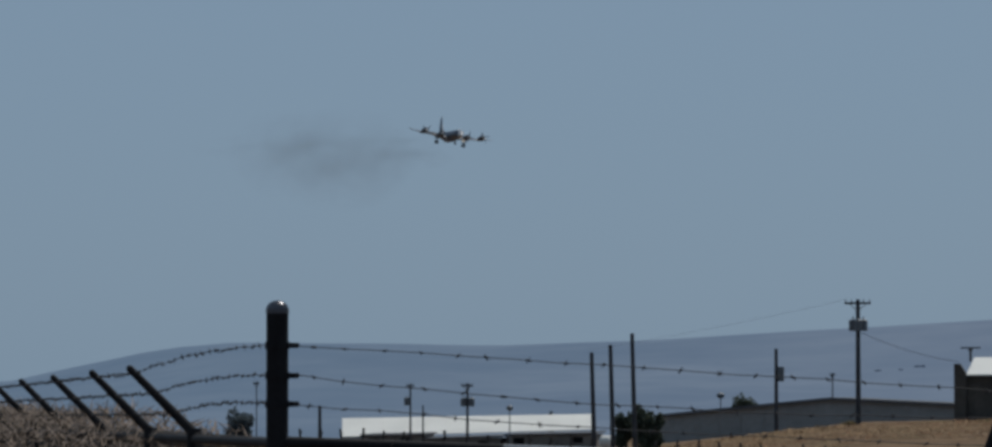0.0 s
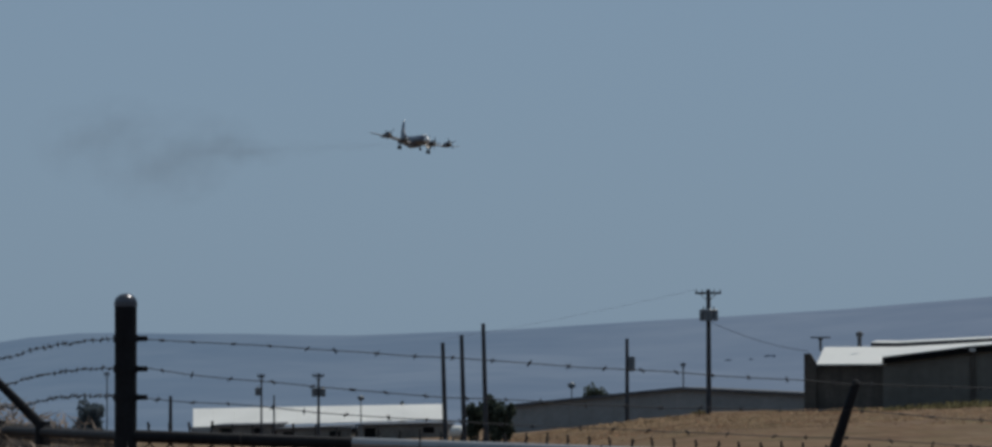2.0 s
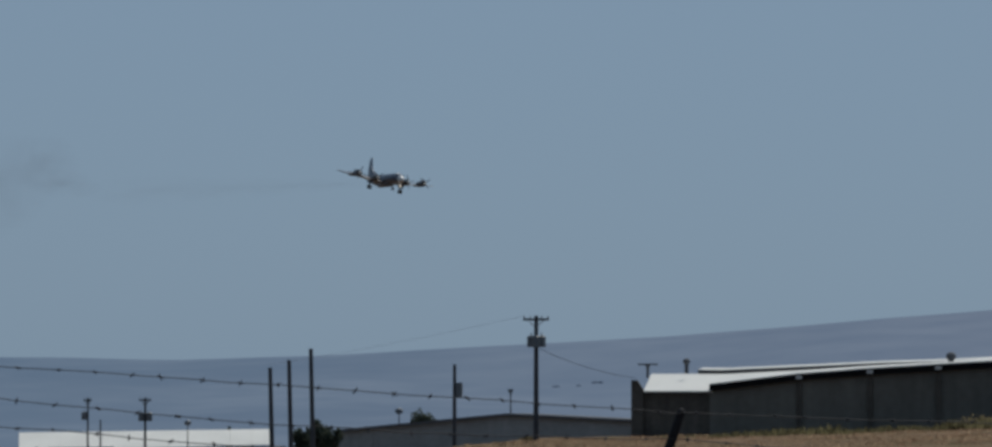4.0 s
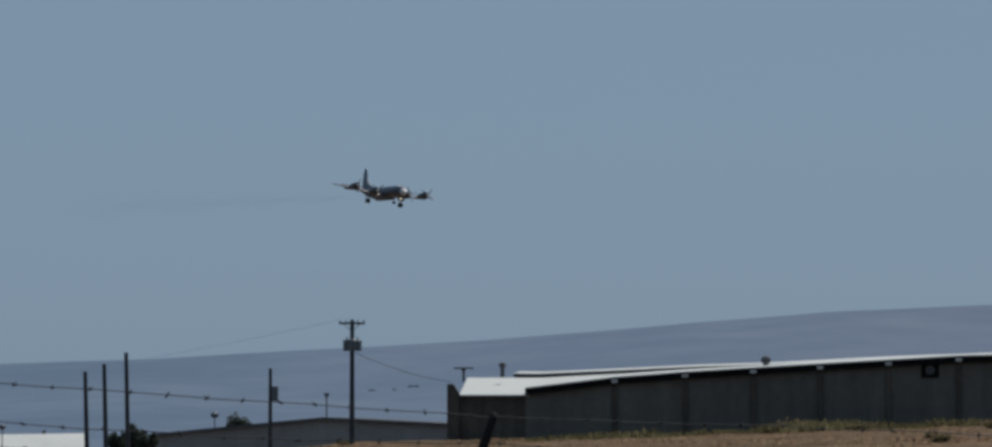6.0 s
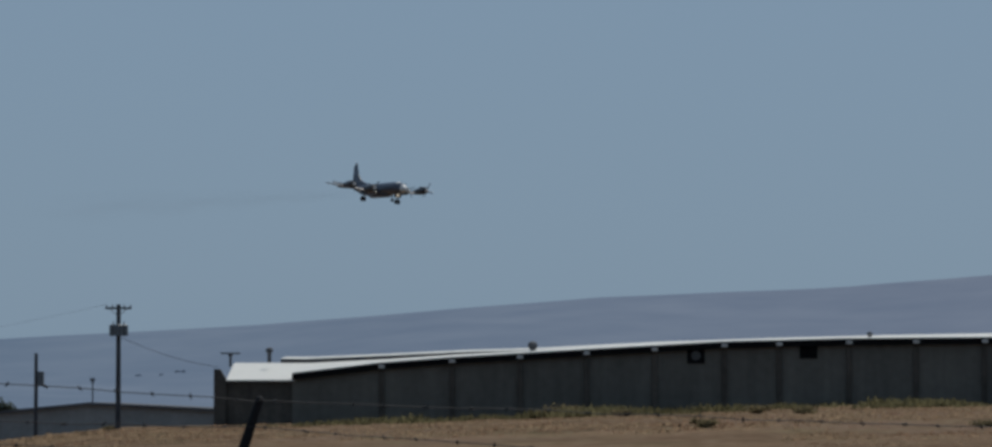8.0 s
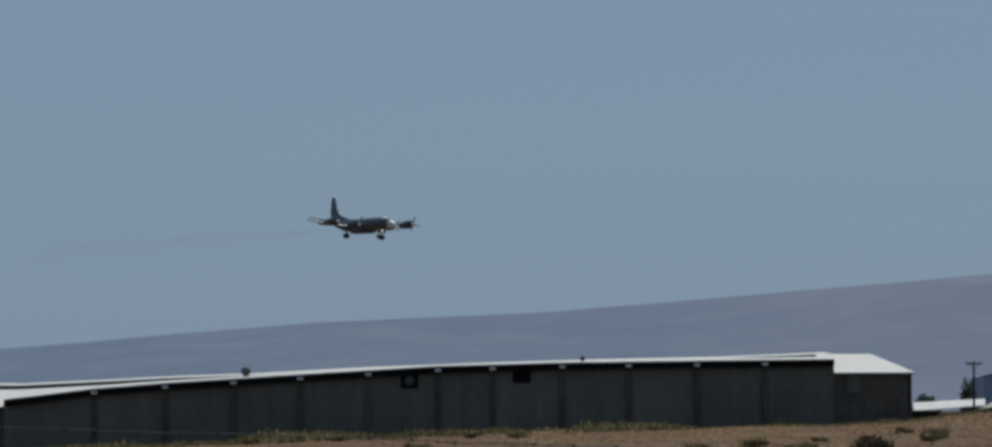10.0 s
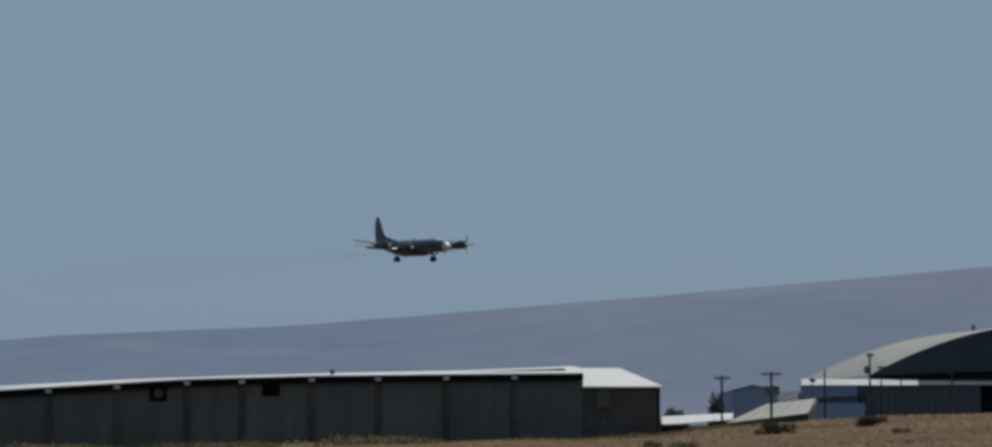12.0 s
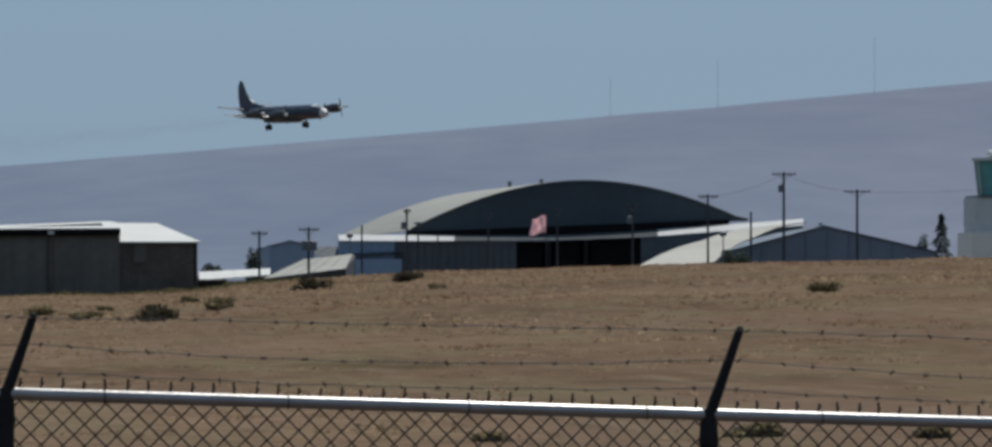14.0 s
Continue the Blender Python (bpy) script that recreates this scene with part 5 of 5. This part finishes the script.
                for r0, r1, w0, w1 in ((0.3, 0.9, 0.09, 0.11), (0.9, 1.6, 0.11, 0.09), (1.6, 2.05, 0.09, 0.05)):
                    a = [bm.verts.new(v) for v in ((0.30, -w0, r0), (0.38, w0, r0), (0.38, w1, r1), (0.30, -w1, r1))]
                    c = [bm.verts.new(v.co + Vector((0.05, 0, 0))) for v in a]
                    bm.faces.new(a)
                    bm.faces.new(c[::-1])
                    for i in range(4):
                        j = (i + 1) % 4
                        bm.faces.new((a[j], a[i], c[i], c[j]))
                bmesh.ops.recalc_face_normals(bm, faces=bm.faces)
                bm.transform(Matrix.Rotation(b * math.pi / 2 + 0.4, 4, "X"))
                part("blade", bm, NACELLE, prop)
            PROPS.append((prop, pose(x + 0.1, s * y, z)))
        # main gear under the inner nacelles
        gear = part("main_gear", tube(bmesh.new(), (1.0, s * 4.6, -0.6), (1.0, s * 4.6, -2.75), 0.13, seg=10), GREY_METAL, t)
        tube_bm = tube(bmesh.new(), (2.6, s * 4.6, -0.7), (1.1, s * 4.6, -2.1), 0.08, seg=8)
        part("drag_strut", tube_bm, GREY_METAL, gear)
        for k in (-0.36, 0.36):
            bm = tube(bmesh.new(), (1.0, s * 4.6 + k - 0.16, -2.75), (1.0, s * 4.6 + k + 0.16, -2.75), 0.61, seg=20)
            part("tyre", bm, RUBBER, gear, "black tyre")
        for k in (-0.5, 0.5):
            part("gear_door", box(bmesh.new(), (0.1, s * 4.6 + k - 0.03, -1.7), (2.1, s * 4.6 + k + 0.03, -0.8)), SKIN, t)
    part("landing_light", ball(bmesh.new(), (2.5, 4.0, -1.25), 0.25, seg=10), LAMP, t, "lit landing light", True)
    gear = part("nose_gear", tube(bmesh.new(), (8.4, 0, -1.4), (8.5, 0, -2.95), 0.10, seg=10), GREY_METAL, t)
    for k in (-0.22, 0.22):
        part("tyre", tube(bmesh.new(), (8.5, k - 0.1, -2.95), (8.5, k + 0.1, -2.95), 0.36, seg=18), RUBBER, gear, "black tyre")
    # fin with dorsal fillet and rudder
    bm = prism(bmesh.new(), [(-16.0, 1.0), (-16.6, 3.6), (-16.45, 6.8), (-16.15, 7.2), (-15.35, 7.2), (-15.0, 6.9), (-13.9, 4.6), (-12.6, 3.2), (-11.2, 2.55), (-9.6, 2.1), (-7.0, 1.6), (-9.0, 1.0)], -0.16, 0.16)
    for v in bm.verts:
        v.co.y *= 1.1 - 0.14 * max(0.0, v.co.z - 1.0)
    fin = part("tail_fin", bm, SKIN_DARK, t, "dark blue tail fin")
    bm = prism(bmesh.new(), [(-16.0, 1.2), (-16.8, 1.6), (-17.1, 3.6), (-16.85, 6.3), (-16.5, 6.5), (-16.68, 3.6)], -0.08, 0.08)
    part("rudder", bm, SKIN_DARK, fin)
    return t


PROPS = []
plane = aircraft()


# ---- exhaust smoke: soft thin puffs hanging in the air, and wisps that trail the engines ----
def smoke_material(name, alpha, color):
    m = bpy.data.materials.new(name)
    m.use_nodes = True
    n, l = m.node_tree.nodes, m.node_tree.links
    co = n.new("ShaderNodeTexCoord")
    grad = n.new("ShaderNodeTexGradient")
    grad.gradient_type = "SPHERICAL"
    l.new(co.outputs["Object"], grad.inputs["Vector"])
    ns = n.new("ShaderNodeTexNoise")
    ns.inputs["Scale"].default_value = 1.5
    ns.inputs["Detail"].default_value = 4
    l.new(co.outputs["Object"], ns.inputs["Vector"])
    k = n.new("ShaderNodeMath")
    k.operation = "MULTIPLY"
    r = n.new("ShaderNodeMapRange")
    r.inputs["From Min"].default_value, r.inputs["From Max"].default_value = 0.3, 0.75
    l.new(ns.outputs["Fac"], r.inputs["Value"])
    l.new(grad.outputs["Fac"], k.inputs[0])
    l.new(r.outputs["Result"], k.inputs[1])
    s = n.new("ShaderNodeMath")
    s.operation = "MULTIPLY"
    s.inputs[1].default_value = alpha
    l.new(k.outputs["Value"], s.inputs[0])
    b = n["Principled BSDF"]
    b.inputs["Base Color"].default_value = (*color, 1)
    b.inputs["Roughness"].default_value = 1.0
    b.inputs["Specular IOR Level"].default_value = 0.0
    l.new(s.outputs["Value"], b.inputs["Alpha"])
    return m


SMOKE = smoke_material("brown_exhaust_smoke", 0.21, (0.30, 0.238, 0.175))
WISP = smoke_material("thin_exhaust_wisp", 0.09, (0.25, 0.205, 0.155))


def puff_mesh():
    """A thin rounded veil, unit radius, bulging along y."""
    verts, faces = [], []
    n, m = 24, 8
    verts.append((0, -0.25, 0))
    for j in range(1, m + 1):
        r = j / m
        for i in range(n):
            a = i / n * 6.28319
            verts.append((r * math.cos(a), -0.25 * (1 - r * r), r * math.sin(a)))
    for i in range(n):
        faces.append((0, 1 + i, 1 + (i + 1) % n))
    for j in range(m - 1):
        for i in range(n):
            a, b = 1 + j * n + i, 1 + j * n + (i + 1) % n
            faces.append((a, a + n, b + n, b))
    me = bpy.data.meshes.new("smoke_puff")
    me.from_pydata(verts, [], faces)
    me.shade_smooth()
    return me


PUFFS = []
CLOUD = thing("exhaust_smoke", "faint brown exhaust smoke hanging in air", "smoke", spot(-12.9, 3.1, 1630))


def smoke_cloud():
    me = puff_mesh()
    me.materials.append(SMOKE)
    for i, (ae, rx, rz) in enumerate((((-13.391, 3.252), 18, 14), ((-12.831, 3.092), 24, 20), ((-13.071, 2.932), 28, 16), ((-12.407, 3.115), 15, 12), ((-13.710, 3.116), 22, 17), ((-12.031, 3.131), 16, 6))):
        p = spot(ae[0], ae[1], 1600 + i * 12)
        ob = new("smoke_puff", me)
        ob.parent = CLOUD
        ob.matrix_basis = Matrix.LocRotScale(p - CLOUD.location, Euler((0, radians(8), 0)), (rx, 12, rz))
        ob.visible_shadow = False
        PUFFS.append(ob)


TRAIL = thing("exhaust_trail", "thin fading exhaust trail behind the aircraft", "smoke")


def smoke_trail():
    me = puff_mesh()
    me.materials.append(WISP)
    for x, z, rx, rz in ((-14, -2.0, 12, 1.8), (-27, -3.0, 16, 2.6), (-44, -4.5, 20, 3.8), (-66, -6.2, 24, 4.8)):
        ob = new("smoke_wisp", me)
        ob.parent = TRAIL
        ob.matrix_basis = Matrix.LocRotScale((x, 0, z), Euler((0, radians(-4), 0)), (rx, 4, rz))
        ob.visible_shadow = False


smoke_cloud()
smoke_trail()

# ---- flight: seconds, bearing, height angle ----
FLIGHT = [
    (0.0, -11.599, 3.379),
    (0.5, -11.291, 3.350),
    (1.0, -10.947, 3.285),
    (1.5, -10.596, 3.239),
    (2.0, -10.171, 3.178),
    (2.8, -9.520, 3.118),
    (3.5, -8.877, 3.061),
    (4.5, -7.833, 2.955),
    (5.0, -7.253, 2.951),
    (5.5, -6.664, 2.933),
    (6.0, -6.060, 2.886),
    (6.5, -5.442, 2.842),
    (7.0, -4.743, 2.796),
    (7.9, -3.331, 2.747),
    (8.6, -2.204, 2.701),
    (9.5, -0.619, 2.636),
    (10.0, 0.243, 2.612),
    (10.5, 1.183, 2.588),
    (11.0, 2.105, 2.552),
    (11.5, 3.086, 2.518),
    (12.0, 4.044, 2.491),
    (12.5, 5.081, 2.445),
    (13.0, 6.138, 2.428),
    (13.5, 7.174, 2.404),
    (14.0, 8.256, 2.346),
]


def plane_pose(t, az, el):
    d = float(np.interp(t, [0, 1.5, 5, 6.5, 9.5, 12.5, 14], [1500, 1425, 1235, 1175, 1075, 990, 950]))
    p = EYE + heading(az + 0.018, el - float(np.interp(t, [0, 7, 14], [0.02, 0.0, -0.01]))) * d
    bank = float(np.interp(t, [0, 2, 5, 7, 9.5, 12.5, 14], [7, 8, 8, 4.7, 1.8, -2.0, -5.0]))
    nose = float(np.interp(t, [0, 2, 7, 14], [155, 154.5, 153.3, 155.3]))
    return Matrix.Translation(p) @ pose(0, 0, 0, 0, 0, 90 - nose) @ pose(0, 0, 0, -bank, 0.5, 0)


def motions():
    walk(plane, [(t, plane_pose(t, az, el)) for t, az, el in FLIGHT])
    trail = []
    for t, az, el in FLIGHT:
        p = plane_pose(t, az, el).translation
        trail.append((t, Matrix.Translation(p) @ pose(0, 0, 0, 0, float(np.interp(t, [0, 5, 14], [3, 3, -1])), 0)))
    walk(TRAIL, trail)
    # the smoke drifts and thins out as its puffs spread
    for ob, (vx, vz) in zip(PUFFS, ((-7, 1.5), (-3.5, -1.0), (-5.5, -2.0), (-2.0, 0.5), (-10, 0.5), (-3, -1.5))):
        m = ob.matrix_basis.copy()
        walk(ob, [(t, Matrix.Translation((vx * t, 0, vz * t)) @ m) for t in (0, 3.5, 7, 10.5, 14)])
    for k, (prop, at) in enumerate(PROPS):
        walk(prop, [(i * 0.2, at @ pose(0, 0, 0, (i * 73 + k * 31) % 360, 0, 0)) for i in range(71)])


motions()
